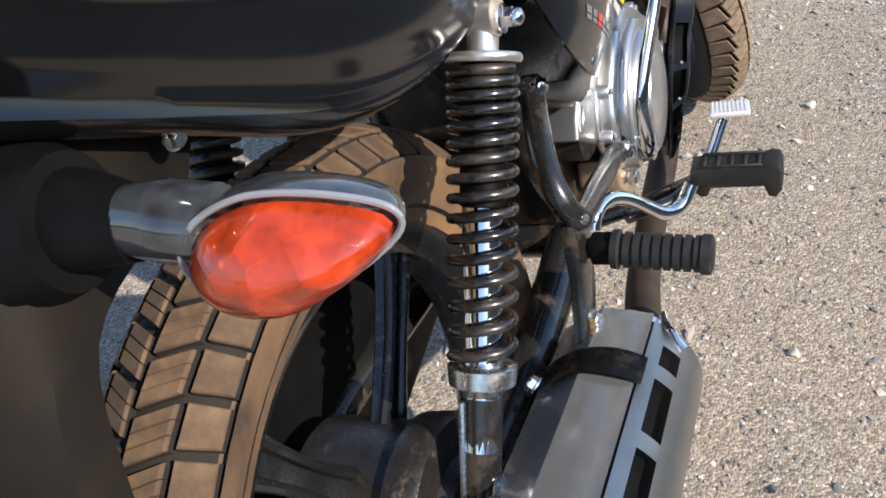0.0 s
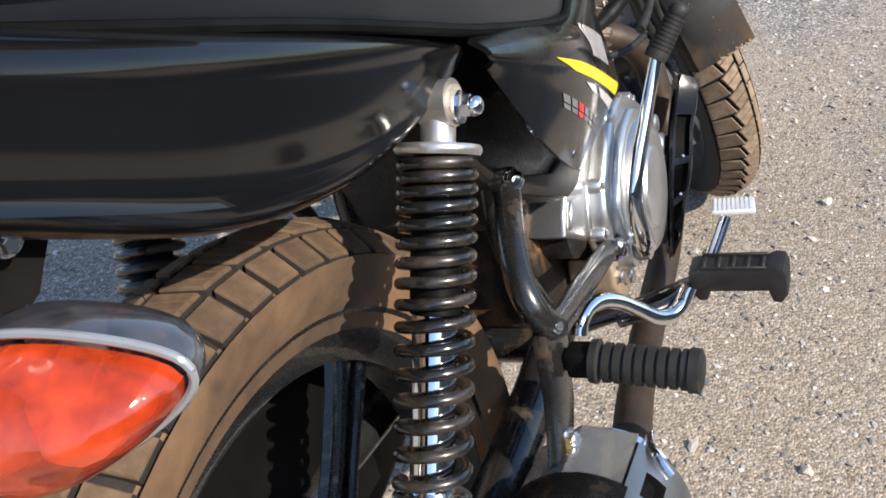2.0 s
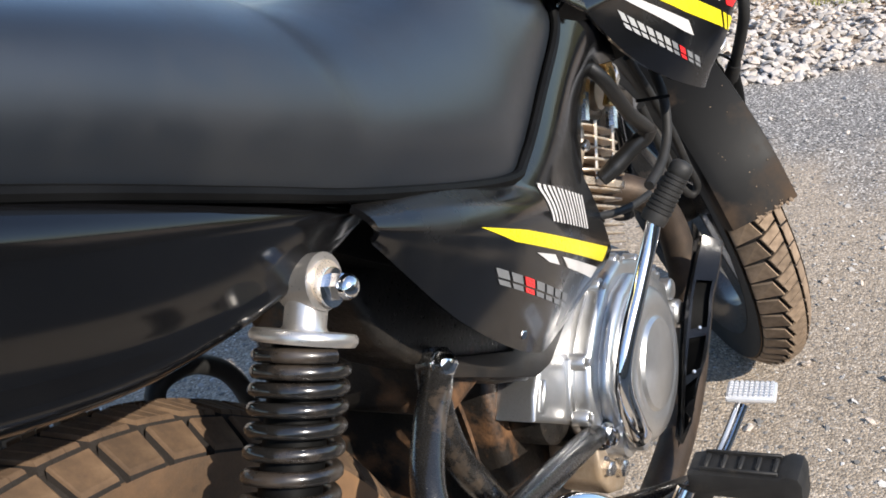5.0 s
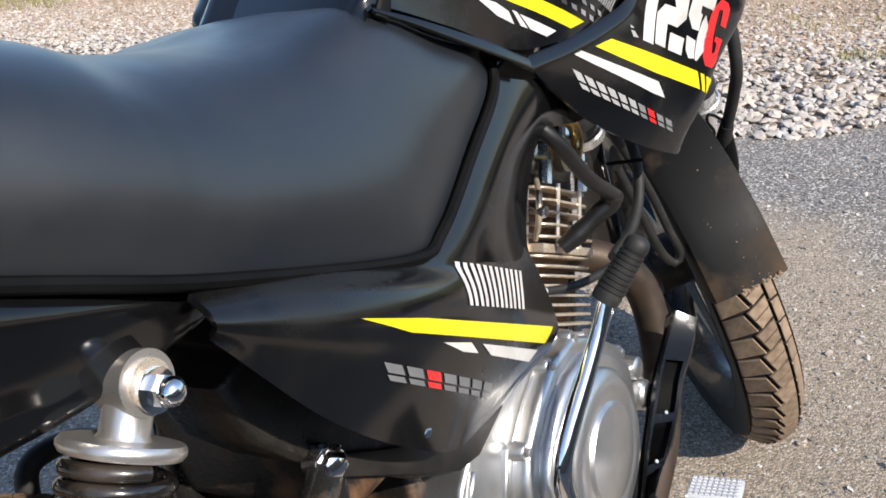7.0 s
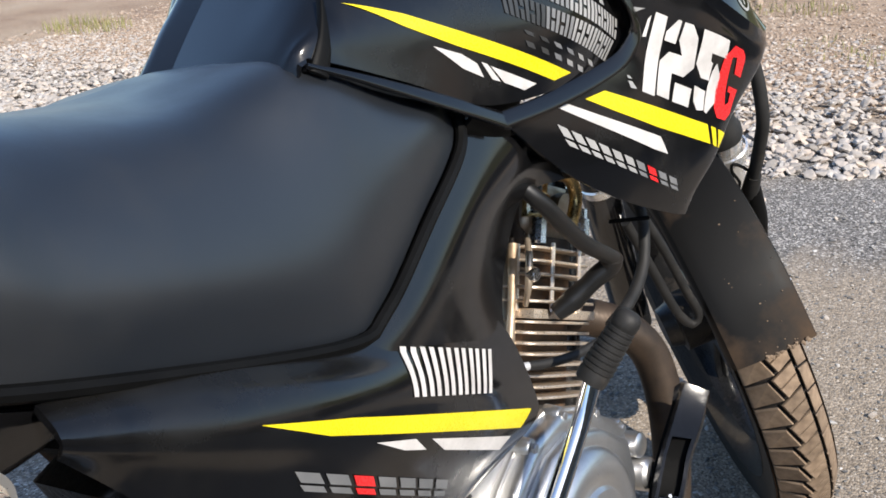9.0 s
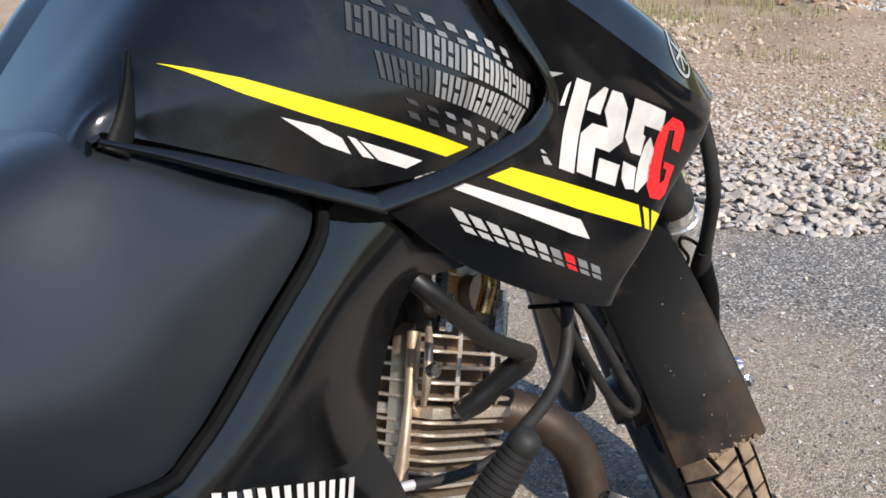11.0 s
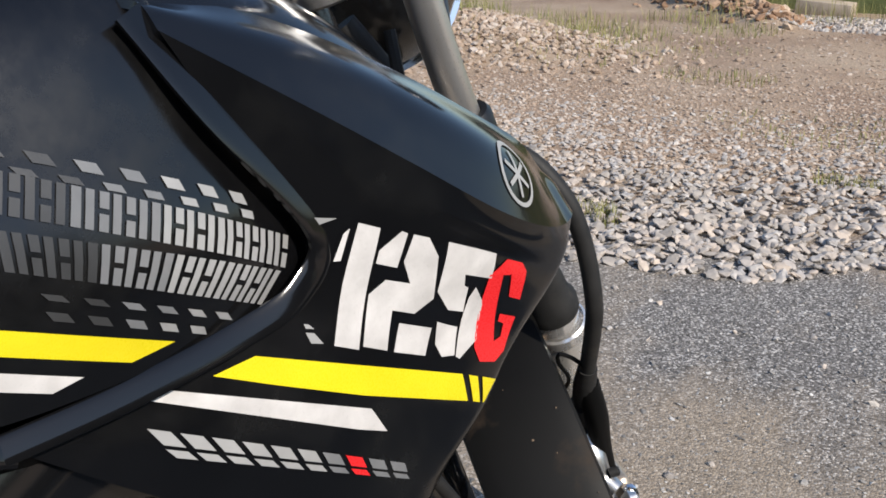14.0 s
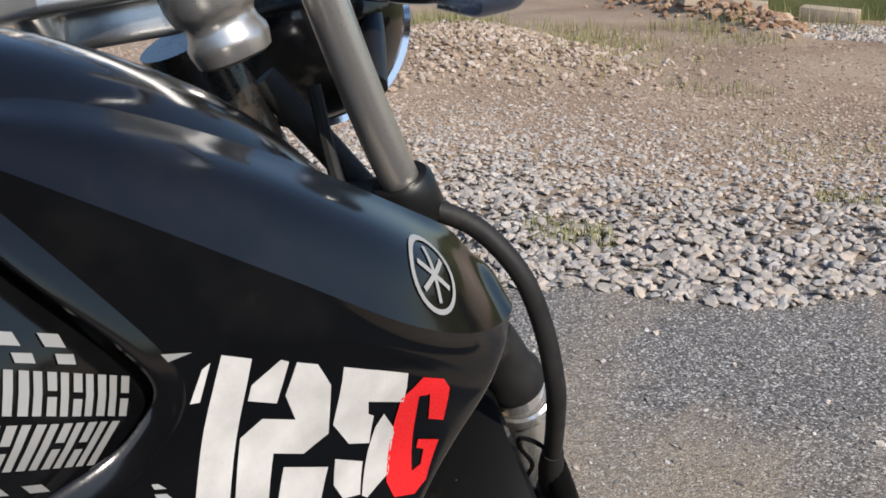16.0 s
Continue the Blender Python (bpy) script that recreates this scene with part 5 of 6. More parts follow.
def cylinder():
    m = Matrix.Translation(CYL_AT) @ CYL.to_track_quat("Z", "X").to_matrix().to_4x4()
    # local axes: z up the bore; x across or along is settled by the pose below
    across = Vector((1, 0, 0))
    ahead = CYL.cross(across).normalized()
    m = Matrix((( *across, 0), (*ahead, 0), (*CYL, 0), (0, 0, 0, 1))).transposed()
    m.translation = CYL_AT
    # core coloured dark brown, which puts shade into the gaps between the fins
    root = part("cylinder", box((-0.052, -0.050, -0.03), (0.052, 0.050, 0.205), 0.012, 3, m=m), grimy, bike, "dusty finned aluminium cylinder with a darkened core")
    heights = [0.012 + 0.0096 * k for k in range(8)] + [0.098 + 0.0122 * k for k in range(5)]
    for k, h in enumerate(heights):
        w, d = (0.080 - 0.0006 * k, 0.063) if k < 8 else (0.080 - 0.002 * (k - 8), 0.064 - 0.0015 * (k - 8))
        ring = []
        for a in range(36):
            t = 2 * math.pi * (a + 0.5) / 36
            c, s = math.cos(t), math.sin(t)
            ring.append((math.copysign(abs(c) ** 0.35, c) * w, math.copysign(abs(s) ** 0.35, s) * d))
        part("fin", prism(ring, h, h + 0.0026, 0.0007, 1, m=m, axis="z"), fin_alloy, root)
    part("inlet_casting", tube([m @ Vector((0.050, -0.062, 0.030)), m @ Vector((0.054, -0.064, 0.085)), m @ Vector((0.052, -0.062, 0.150))], [0.007, 0.0035, 0.005], 12, 14), cast_alloy, root, "stained casting behind the fins")
    part("chain_case_rib", prism([(-0.060, 0.020), (-0.052, 0.020), (-0.054, 0.158), (-0.061, 0.150)], 0.030, 0.050, 0.002, 1, m=m), cast_alloy, root)
    part("head_gasket_block", box((-0.072, -0.058, 0.0835), (0.074, 0.058, 0.0925), 0.002, 2, m=m), fin_alloy, root)
    for x, y, top in ((0.074, -0.028, 0.153), (0.074, 0.022, 0.153), (0.055, -0.058, 0.150)):
        part("fin_post", tube([m @ Vector((x, y, 0.090)), m @ Vector((x, y, top))], 0.0022, 8, 2), fin_alloy, root)
    part("head_cover", box((-0.050, -0.048, 0.160), (0.058, 0.044, 0.212), 0.014, 3, m=m), cast_alloy, root, "rocker cover with bright nuts")
    part("tappet_cap", lathe([(0, 0), (0, 0.017), (0.004, 0.018), (0.010, 0.017), (0.012, 0.0)], 24, m @ Matrix.Translation((0.058, 0.006, 0.186))), cast_alloy, root)
    part("inlet_flange", tube([m @ Vector(p) for p in ((0.066, -0.060, 0.095), (0.074, -0.069, 0.112), (0.075, -0.071, 0.138), (0.066, -0.062, 0.158))], [0.0025, 0.0036, 0.0036, 0.0025], 10, 18), cast_alloy, root, "bright curved inlet flange")
    part("flange_screw", lathe([(0, 0), (0, 0.0065), (0.005, 0.007), (0.008, 0.0055), (0.008, 0)], 16, m @ Matrix.Translation((0.074, -0.068, 0.122))), steel, root)
    for y, z in ((-0.040, 0.152), (-0.050, 0.178), (0.042, 0.152), (0.020, 0.196)):
        part("stud", lathe([(0.0, 0), (0.0, 0.007), (0.030, 0.007), (0.031, 0.0045), (0.040, 0.0045), (0.040, 0)], 8, m @ pose(0.066, y, z, 0, -90, 0)), steel, root)
    part("inlet_stub", lathe([(0, 0), (0, 0.026), (0.05, 0.024), (0.052, 0)], 24, along(m @ Vector((0.01, -0.045, 0.16)), m @ Vector((0.01, -0.12, 0.165)))), rubber, root)
    part("sensor_cap", add(lathe([(0, 0), (0, 0.013), (0.022, 0.013), (0.024, 0.010), (0.034, 0.010), (0.034, 0)], 6, along(m @ Vector((0.060, -0.040, 0.175)), m @ Vector((0.062, -0.038, 0.235)))), bmesh.new()), brass, root)


cylinder()
part("breather_hose", tube([(-0.12, 0.242, 0.545), (-0.12, 0.250, 0.5706), (-0.12, 0.269, 0.5756), (-0.12, 0.2957, 0.5678), (-0.12, 0.3208, 0.5465), (-0.12, 0.3336, 0.517), (-0.12, 0.335, 0.48)], 0.0085, 12, 30), rubber, bike, "black bent breather hose")
part("spark_plug_lead", tube([(0.118, 0.640, 0.690), (0.132, 0.655, 0.662), (0.132, 0.701, 0.615), (0.131, 0.740, 0.588), (0.129, 0.757, 0.577)], 0.0072, 12, 36), plastic_black, bike, "brown-black spark plug lead")
part("spark_plug_cap", tube([(0.131, 0.752, 0.581), (0.125, 0.754, 0.571), (0.113, 0.747, 0.563), (0.095, 0.735, 0.548), (0.080, 0.722, 0.538)], [0.0095, 0.0098, 0.0090, 0.0105, 0.008], 14, 24), plastic_black, bike, "black spark plug cap")
part("carburettor_pipe", tube([(0.085, 0.745, 0.662), (0.088, 0.775, 0.650), (0.088, 0.784, 0.628), (0.085, 0.770, 0.604)], 0.0062, 12, 24), brass, bike, "curved gold-coloured pipe")
part("carburettor", add(box((-0.03, 0.52, 0.55), (0.055, 0.60, 0.64), 0.012, 3), lathe([(0, 0), (0, 0.024), (0.05, 0.022), (0.05, 0)], 24, along((0.02, 0.56, 0.52), (0.02, 0.56, 0.57)))), cast_alloy, bike)
part("down_tube", tube([(0.0, 0.985, 0.80), (0.0, 0.93, 0.66), (0.0, 0.86, 0.45), (0.0, 0.80, 0.30), (0.0, 0.70, 0.235)], 0.016, 14, 30), steel_black, bike, "black frame down tube")
part("head_stock", tube([(0.0, 1.035, 0.755), (0.0, 0.975, 0.905)], 0.030, 20, 2), steel_black, bike)
part("loop_hose", tube([(0.080, 0.870, 0.630), (0.088, 0.943, 0.523), (0.090, 0.985, 0.450), (0.093, 1.004, 0.412), (0.085, 1.000, 0.400), (0.077, 0.983, 0.422), (0.074, 0.950, 0.480), (0.072, 0.905, 0.560)], 0.0055, 10, 60), rubber, bike, "thin grey looped overflow hose")
part("cable", tube([(0.115, 0.845, 0.62), (0.125, 0.835, 0.585), (0.128, 0.815, 0.550), (0.128, 0.780, 0.530), (0.126, 0.735, 0.522)], 0.0058, 10, 50), rubber, bike, "black rubber-covered control cable")
part("wire_tie", tube([(0.10, 0.815, 0.592), (0.132, 0.835, 0.588)], 0.0022, 6, 4), trim_black, bike)
part("link_wire", tube([(0.112, 0.616, 0.541), (0.120, 0.635, 0.535), (0.130, 0.662, 0.530), (0.138, 0.700, 0.527)], 0.0040, 10, 18), rubber, bike, "thin black sleeved wire")
part("wire_ferrule", tube([(0.104, 0.598, 0.546), (0.112, 0.617, 0.5407)], [0.0030, 0.0036], 10, 2), pad_metal, bike, "pale metal wire end")


def kick_start():
    line = [(0.139, 0.545, 0.338), (0.141, 0.534, 0.358), (0.143, 0.522, 0.404), (0.146, 0.526, 0.431), (0.150, 0.543, 0.453), (0.156, 0.570, 0.480), (0.163, 0.598, 0.511), (0.171, 0.613, 0.539), (0.173, 0.612, 0.545)]
    root = part("kick_starter", tube(line, [0.0125, 0.0115, 0.0100, 0.0092, 0.0085, 0.0080, 0.0075, 0.0075], 14, 60, flat=0.8), chrome, bike, "chromed kick starter lever")
    a, b = Vector((0.170, 0.612, 0.538)), Vector((0.200, 0.636, 0.582))
    size = (b - a).length
    prof = [(-0.004, 0), (-0.004, 0.0122), (0.004, 0.0128)]
    for k in range(9):
        s = 0.006 + (size - 0.016) * k / 9
        slim = 1.0 - 0.16 * k / 8
        prof += [(s, 0.0122 * slim), (s + 0.0010, 0.0122 * slim), (s + 0.0018, 0.0130 * slim), (s + 0.0044, 0.0130 * slim)]
    prof += [(size - 0.008, 0.0112), (size - 0.003, 0.0100), (size, 0.0068), (size + 0.001, 0)]
    part("kick_rubber", lathe(prof, 24, along(a, b)), rubber, root, "ribbed black rubber kick grip")


kick_start()


# -- exhaust --
part("exhaust_pipe", tube([(0.01, 0.795, 0.495), (0.045, 0.828, 0.486), (0.078, 0.856, 0.458), (0.094, 0.871, 0.412), (0.104, 0.856, 0.338), (0.115, 0.800, 0.275), (0.118, 0.700, 0.232), (0.122, 0.560, 0.222),
                           (0.142, 0.400, 0.250), (0.168, 0.285, 0.290)], 0.0195, 18, 80), burnt_pipe, bike, "brown heat-stained exhaust pipe")


def pipe_guard():
    """A long slotted cover plate that follows the pipe's outer side, its top bent inwards."""
    inner = spline([(0.143, 0.824, 0.422), (0.137, 0.800, 0.396), (0.135, 0.765, 0.372), (0.135, 0.736, 0.348), (0.135, 0.703, 0.317), (0.138, 0.672, 0.288), (0.142, 0.640, 0.258)], 45)
    outer = spline([(0.166, 0.836, 0.406), (0.164, 0.808, 0.384), (0.161, 0.782, 0.366), (0.161, 0.758, 0.345), (0.161, 0.722, 0.326), (0.158, 0.688, 0.310), (0.155, 0.650, 0.284)], 45)
    bm = bmesh.new()
    vs = []
    for p, q in zip(inner, outer):
        wide = (q - p).normalized()
        out = Vector((0.75, -0.35, 0.55))
        out = (out - wide * out.dot(wide)).normalized()
        row = [p - out * 0.018 - wide * 0.001, p - out * 0.003, p.lerp(q, 0.10), p.lerp(q, 0.20), p.lerp(q, 0.80), p.lerp(q, 0.92), q - out * 0.004, q - out * 0.022 + wide * 0.001]
        vs.append([bm.verts.new(v) for v in row])
    slots = [(10, 21), (23, 31), (33, 42)]
    for j in range(44):
        for i in range(7):
            if i == 3 and any(a <= j < b for a, b in slots):
                continue
            bm.faces.new((vs[j][i], vs[j][i + 1], vs[j + 1][i + 1], vs[j + 1][i]))
    bmesh.ops.solidify(bm, geom=list(bm.faces), thickness=0.003)
    # black sheet added behind the slots in place of the shade inside
    back = bmesh.new()
    grid_faces(back, [[p + Vector((-0.006, 0.003, -0.005)), q + Vector((-0.006, 0.003, -0.005))] for p, q in zip(inner[3:], outer[3:])])
    bmesh.ops.solidify(back, geom=list(back.faces), thickness=0.002)
    root = part("pipe_guard", bm, guard_black, bike, "glossy black slotted exhaust guard")
    part("inner_plate", back, trim_black, root, "black sheet added behind the slots in place of shade")
    for k in (21, 31):
        at = inner[k].lerp(outer[k], 0.5)
        part("guard_bolt", bolt(at, (0.75, -0.35, 0.55), 0.0024, 0.002, False), steel, root)


pipe_guard()


def muffler():
    a, b = Vector((0.166, 0.262, 0.296)), Vector((0.186, -0.26, 0.408))
    m = along(a, b)
    size = (b - a).length
    root = part("muffler", lathe([(-0.03, 0), (-0.03, 0.021), (0.0, 0.026), (0.035, 0.048), (0.07, 0.061), (size, 0.061), (size + 0.004, 0.055), (size + 0.004, 0)], 48, m), trim_black, bike, "black exhaust muffler")
    inv = m.inverted()
    up = (inv.to_3x3() @ Vector((0, 0, 1))).normalized()
    start = math.atan2(up.z, up.y)
    side = (inv.to_3x3() @ Vector((1, 0, 0))).normalized()
    sense = 1 if side.y * -math.sin(start) + side.z * math.cos(start) > 0 else -1

    def point(s, deg, r):
        t = start + sense * radians(deg)
        return m @ Vector((s, r * math.cos(t), r * math.sin(t)))

    def plate(s0, s1, d0, d1, r, cells, holes, name, material, label):
        ns, nd = cells
        bm = bmesh.new()
        vs = [[bm.verts.new(point(s0 + (s1 - s0) * j / ns, d0 + (d1 - d0) * i / nd, r(j / ns, i / nd))) for i in range(nd + 1)] for j in range(ns + 1)]
        for j in range(ns):
            for i in range(nd):
                if any(j0 <= j < j1 and i0 <= i < i1 for j0, j1, i0, i1 in holes):
                    continue
                bm.faces.new((vs[j][i], vs[j][i + 1], vs[j + 1][i + 1], vs[j + 1][i]))
        bmesh.ops.solidify(bm, geom=list(bm.faces), thickness=0.0022)
        return part(name, bm, material, root, label, angle=25)

    def facets(u, v):
        turn = (v * 3) % 1.0 if v < 1 else 1.0
        return 0.0672 / math.cos(radians((turn - 0.5) * 38.7))

    plate(0.055, 0.335, -88, 28, facets, (30, 15), [], "heat_shield", polished, "folded bright metal heat shield over the muffler")
    plate(0.338, size - 0.01, -88, 29, lambda u, v: 0.0705 + 0.002 * math.sin(math.pi * u), (12, 16), [], "rear_shield", chrome, "chromed rounded rear shield")
    holes = [(3, 6, 2, 5), (8, 15, 2, 5), (17, 25, 2, 5), (27, 36, 2, 5)]
    plate(0.065, size - 0.02, 30, 114, lambda u, v: 0.0705 + 0.002 * math.sin(math.pi * v), (44, 16), holes, "slotted_shield", alloy, "dull silver side shield with four slots")
    part("shield_ring", lathe([(0.026, 0.040), (0.026, 0.050), (0.042, 0.060), (0.045, 0.056)], 48, m), chrome, root, "chromed ring")
    bm = bmesh.new()
    rows = []
    for j in range(5):
        s = 0.128 + 0.040 * j / 4
        rows.append([point(s, d, 0.0735 + 0.001 * math.sin(math.pi * j / 4)) for d in np.linspace(-62, 32, 16)])
    grid_faces(bm, rows)
    bmesh.ops.solidify(bm, geom=list(bm.faces), thickness=0.003)
    part("strap", bm, steel_black, root, "dark polished mounting strap")
    part("strap_bolt", bolt(point(0.155, -50, 0.0755), point(0.155, -45, 1.0) - point(0.155, -45, 0.0), 0.008, 0.007), chrome, root)
    part("shield_bolt", bolt(point(0.32, -45, 0.0715), point(0.32, -40, 1.0) - point(0.32, -40, 0.0), 0.012, 0.006), chrome, root)
    part("edge_clip", tube([point(0.045, 35, 0.068), point(0.075, 40, 0.075), point(0.085, 55, 0.075)], 0.005, 8, 10, flat=0.5), chrome, root)


muffler()
part("return_spring", tube([(0.152, 0.190, 0.392), (0.152, 0.182, 0.372), (0.152, 0.172, 0.350)], 0.0042, 8, 20), brass, bike, "small coiled brake spring")

# -- front end --
fender_rows = []
for across, drop in ((-0.050, 0.040), (-0.051, 0.012), (-0.044, 0.003), (0.0, 0.0), (0.044, 0.003), (0.051, 0.012), (0.050, 0.040)):
    fender_rows.append([(across, -(0.354 - drop) * math.cos(radians(d)), (0.354 - drop) * math.sin(radians(d))) for d in (9, 25, 45, 65, 85, 105, 125)])
mudguard_front = part("front_mudguard", shell(fender_rows, 36, 24, 0.003), guard_dusty, bike, "dusty matt black front mudguard", FRONT)
flake_rng = random.Random(11)
for k in range(9):
    x0, a0 = -0.012 + 0.0062 * k + flake_rng.uniform(-0.002, 0.002), 8.9 + flake_rng.uniform(0.0, 0.5)
    bm = bmesh.new()
    ring = []
    for i in range(9):
        t = 2 * math.pi * i / 9
        rx, ra = 0.0034 * flake_rng.uniform(0.5, 1.2) * math.cos(t), 0.5 * flake_rng.uniform(0.4, 1.3) * math.sin(t)
        d = radians(a0 + ra)
        ring.append(bm.verts.new((x0 + rx, -0.3545 * math.cos(d), 0.3545 * math.sin(d))))
    top = bm.verts.new((x0, -0.3562 * math.cos(radians(a0)), 0.3562 * math.sin(radians(a0))))
    for i in range(9):
        bm.faces.new((ring[i], ring[(i + 1) % 9], top))
    part("mud_flake", bm, dry_tread, mudguard_front, m=Matrix.Identity(4))

for k in range(26):
    x0, a0, r0 = flake_rng.uniform(-0.03, 0.042), 10 + 55 * flake_rng.random() ** 1.6, flake_rng.uniform(0.0005, 0.0013)
    bm = lathe([(0, r0), (0.0006, r0 * 0.7), (0.0009, 0)], 6, along((x0, -0.3530 * math.cos(radians(a0)), 0.3530 * math.sin(radians(a0))), (x0, -0.40 * math.cos(radians(a0)), 0.40 * math.sin(radians(a0)))))
    part("mud_speck", bm, dry_tread, mudguard_front)


def fork(shift, name, metal):
    v = Vector(shift)
    slider = part(name, tube([Vector((0.018, 1.338, 0.288)) + v, Vector((0.084, 1.178, 0.575)) + v], [0.027, 0.027, 0.025, 0.025], 24, 10), metal, bike, "fork leg, near one bright dusty aluminium, far one black for shade")
    a, b = Vector((0.084, 1.178, 0.575)) + v, Vector((0.090, 1.130, 0.655)) + v
    part("dust_seal", lathe([(0, 0.0), (0, 0.0265), (0.012, 0.027), (0.02, 0.023), (0.06, 0.021), (0.07, 0.019), (0.07, 0)], 28, along(a, b)), rubber, slider)
    part("slider_collar", lathe([(0.0, 0.026), (0.001, 0.0285), (0.012, 0.0285), (0.014, 0.026)], 28, along(a - (b - a) * 0.35, b)), polished, slider)
    part("fork_tube", tube([Vector((0.088, 1.150, 0.62)) + v, Vector((0.096, 1.050, 0.790)) + v, Vector((0.102, 0.995, 0.935)) + v, Vector((0.104, 0.965, 1.02)) + v], 0.0140, 20, 20), tube_metal, slider, "brushed steel fork tube")
    part("fork_clamp", lathe([(0, 0.015), (0, 0.020), (0.003, 0.0225), (0.030, 0.0225), (0.034, 0.020), (0.034, 0.015)], 28, along(Vector((0.095, 1.065, 0.757)) + v, Vector((0.096, 1.050, 0.790)) + v), closed=True), plastic_black, slider)


fork((0, 0, 0), "fork_leg", polished)
# the far leg is coloured black to stand for the shade it lies in
fork((-0.128, -0.104, 0.0), "fork_leg", guard_black)
part("fork_yoke", tube([(0.10, 1.062, 0.768), (0.03, 1.015, 0.772), (-0.035, 0.958, 0.772)], 0.024, 14, 14, flat=0.6), plastic_black, bike, "black fork yoke")


def top_yoke():
    outline = [(0.130, 1.02), (0.128, 0.975), (0.085, 0.945), (0.055, 0.905), (0.015, 0.865), (-0.045, 0.865), (-0.060, 0.905), (-0.035, 0.945), (0.03, 1.00), (0.085, 1.035)]
    m = pose(0, 0, 0)
    root = part("handlebar_yoke", prism([(x, y) for x, y in outline], 0.930, 0.952, 0.006, 3, axis="z", m=m), alloy, bike, "cast aluminium handlebar yoke")
    part("stem_nut", lathe([(0, 0), (0, 0.022), (0.016, 0.022), (0.018, 0.019), (0.018, 0)], 6, along((0.018, 0.945, 0.950), (0.018, 0.945, 0.98))), steel, root)
    part("key_housing", lathe([(0, 0), (0, 0.020), (0.002, 0.0235), (0.010, 0.0255), (0.014, 0.0255), (0.020, 0.0225), (0.024, 0.0220), (0.026, 0.0225), (0.028, 0.0235), (0.030, 0.0265), (0.034, 0.028), (0.040, 0.029), (0.050, 0.029), (0.052, 0)], 36, along((0.060, 0.959, 0.888), (0.056, 0.944, 0.952))), tube_metal, root, "dusty bright metal lock housing")
    part("yoke_web", prism([(0.050, 0.935), (0.030, 0.912), (0.000, 0.895), (-0.030, 0.900), (-0.020, 0.925), (0.020, 0.955)], 0.908, 0.932, 0.006, 3, axis="z"), alloy, root, "thick casting under the yoke")
    for x, y in ((0.075, 0.972), (-0.01, 0.905)):
        part("bar_riser", box((x - 0.017, y - 0.016, 0.950), (x + 0.017, y + 0.016, 0.990), 0.007, 2), alloy, root)
    part("handlebar", tube([(0.36, 1.10, 1.12), (0.26, 1.075, 1.08), (0.16, 1.02, 1.005), (0.07, 0.97, 0.992), (-0.02, 0.90, 0.992), (-0.12, 0.80, 1.005), (-0.20, 0.72, 1.08)], 0.011, 14, 60), chrome, root, "chromed handlebar")


top_yoke()


def headlamp():
    centre, ahead = Vector((-0.045, 1.150, 0.905)), Vector((-0.60, 0.78, -0.12))
    m = along(centre, centre + ahead)
    root = part("headlamp", lathe([(-0.085, 0), (-0.083, 0.03), (-0.06, 0.062), (-0.01, 0.083), (0.02, 0.086)], 48, m), gloss_black, bike, "black headlamp with chromed rim")
    part("rim", lathe([(0.018, 0.084), (0.018, 0.091), (0.034, 0.091), (0.040, 0.086), (0.040, 0.080), (0.030, 0.080)], 56, m, closed=True), chrome, root, "chromed headlamp rim")
    part("glass", lathe([(0.034, 0.082), (0.048, 0.05), (0.052, 0.02), (0.053, 0)], 48, m), white_ink, root)
    part("lamp_bracket", tube([(0.075, 1.07, 0.85), (0.045, 1.12, 0.88), (0.025, 1.15, 0.90)], 0.010, 10, 12), plastic_black, root)


headlamp()


def front_signal():
    root = part("front_turn_signal", tube([(0.050, 1.09, 0.925), (0.085, 1.118, 0.915), (0.105, 1.135, 0.912)], [0.012, 0.014, 0.016], 16, 12), chrome, bike, "chromed front turn signal stem")
    part("signal_body", tube([(0.100, 1.131, 0.912), (0.125, 1.150, 0.910), (0.155, 1.172, 0.910), (0.168, 1.182, 0.910)], [0.018, 0.028, 0.026, 0.006], 24, 20), smoke_shell, root)


front_signal()
part("wiring_loom", tube([(0.02, 1.02, 0.87), (0.045, 1.055, 0.80), (0.075, 1.075, 0.735), (0.10, 1.06, 0.70)], 0.011, 10, 24), rubber, bike, "black wiring loom behind the forks")
part("throttle_cable", tube([(0.055, 1.03, 0.86), (0.062, 1.025, 0.80), (0.078, 1.02, 0.745)], 0.005, 8, 16), rubber, bike)
part("brake_hose", tube([(0.088, 1.045, 0.775), (0.112, 1.066, 0.760), (0.1357, 1.080, 0.741), (0.1563, 1.090, 0.706), (0.1625, 1.100, 0.6625), (0.1615, 1.107, 0.613), (0.150, 1.121, 0.578), (0.1325, 1.140, 0.538), (0.1062, 1.170, 0.4825), (0.0914, 1.190, 0.453), (0.085, 1.205, 0.398)], 0.0078, 14, 80), rubber, bike, "black front brake hose")
part("hose_sleeve", tube([(0.130, 1.143, 0.533), (0.120, 1.154, 0.512), (0.110, 1.166, 0.490)], [0.0092, 0.0110, 0.0105], 14, 12), rubber, bike, "thicker black sleeve on the hose")
part("hose_joint", add(tube([(0.106, 1.170, 0.482), (0.094, 1.187, 0.456)], 0.0115, 12, 4), tube([(0.080, 1.165, 0.478), (0.094, 1.180, 0.462), (0.108, 1.190, 0.448)], 0.0065, 10, 8)), plastic_black, bike, "black joint on the hose")


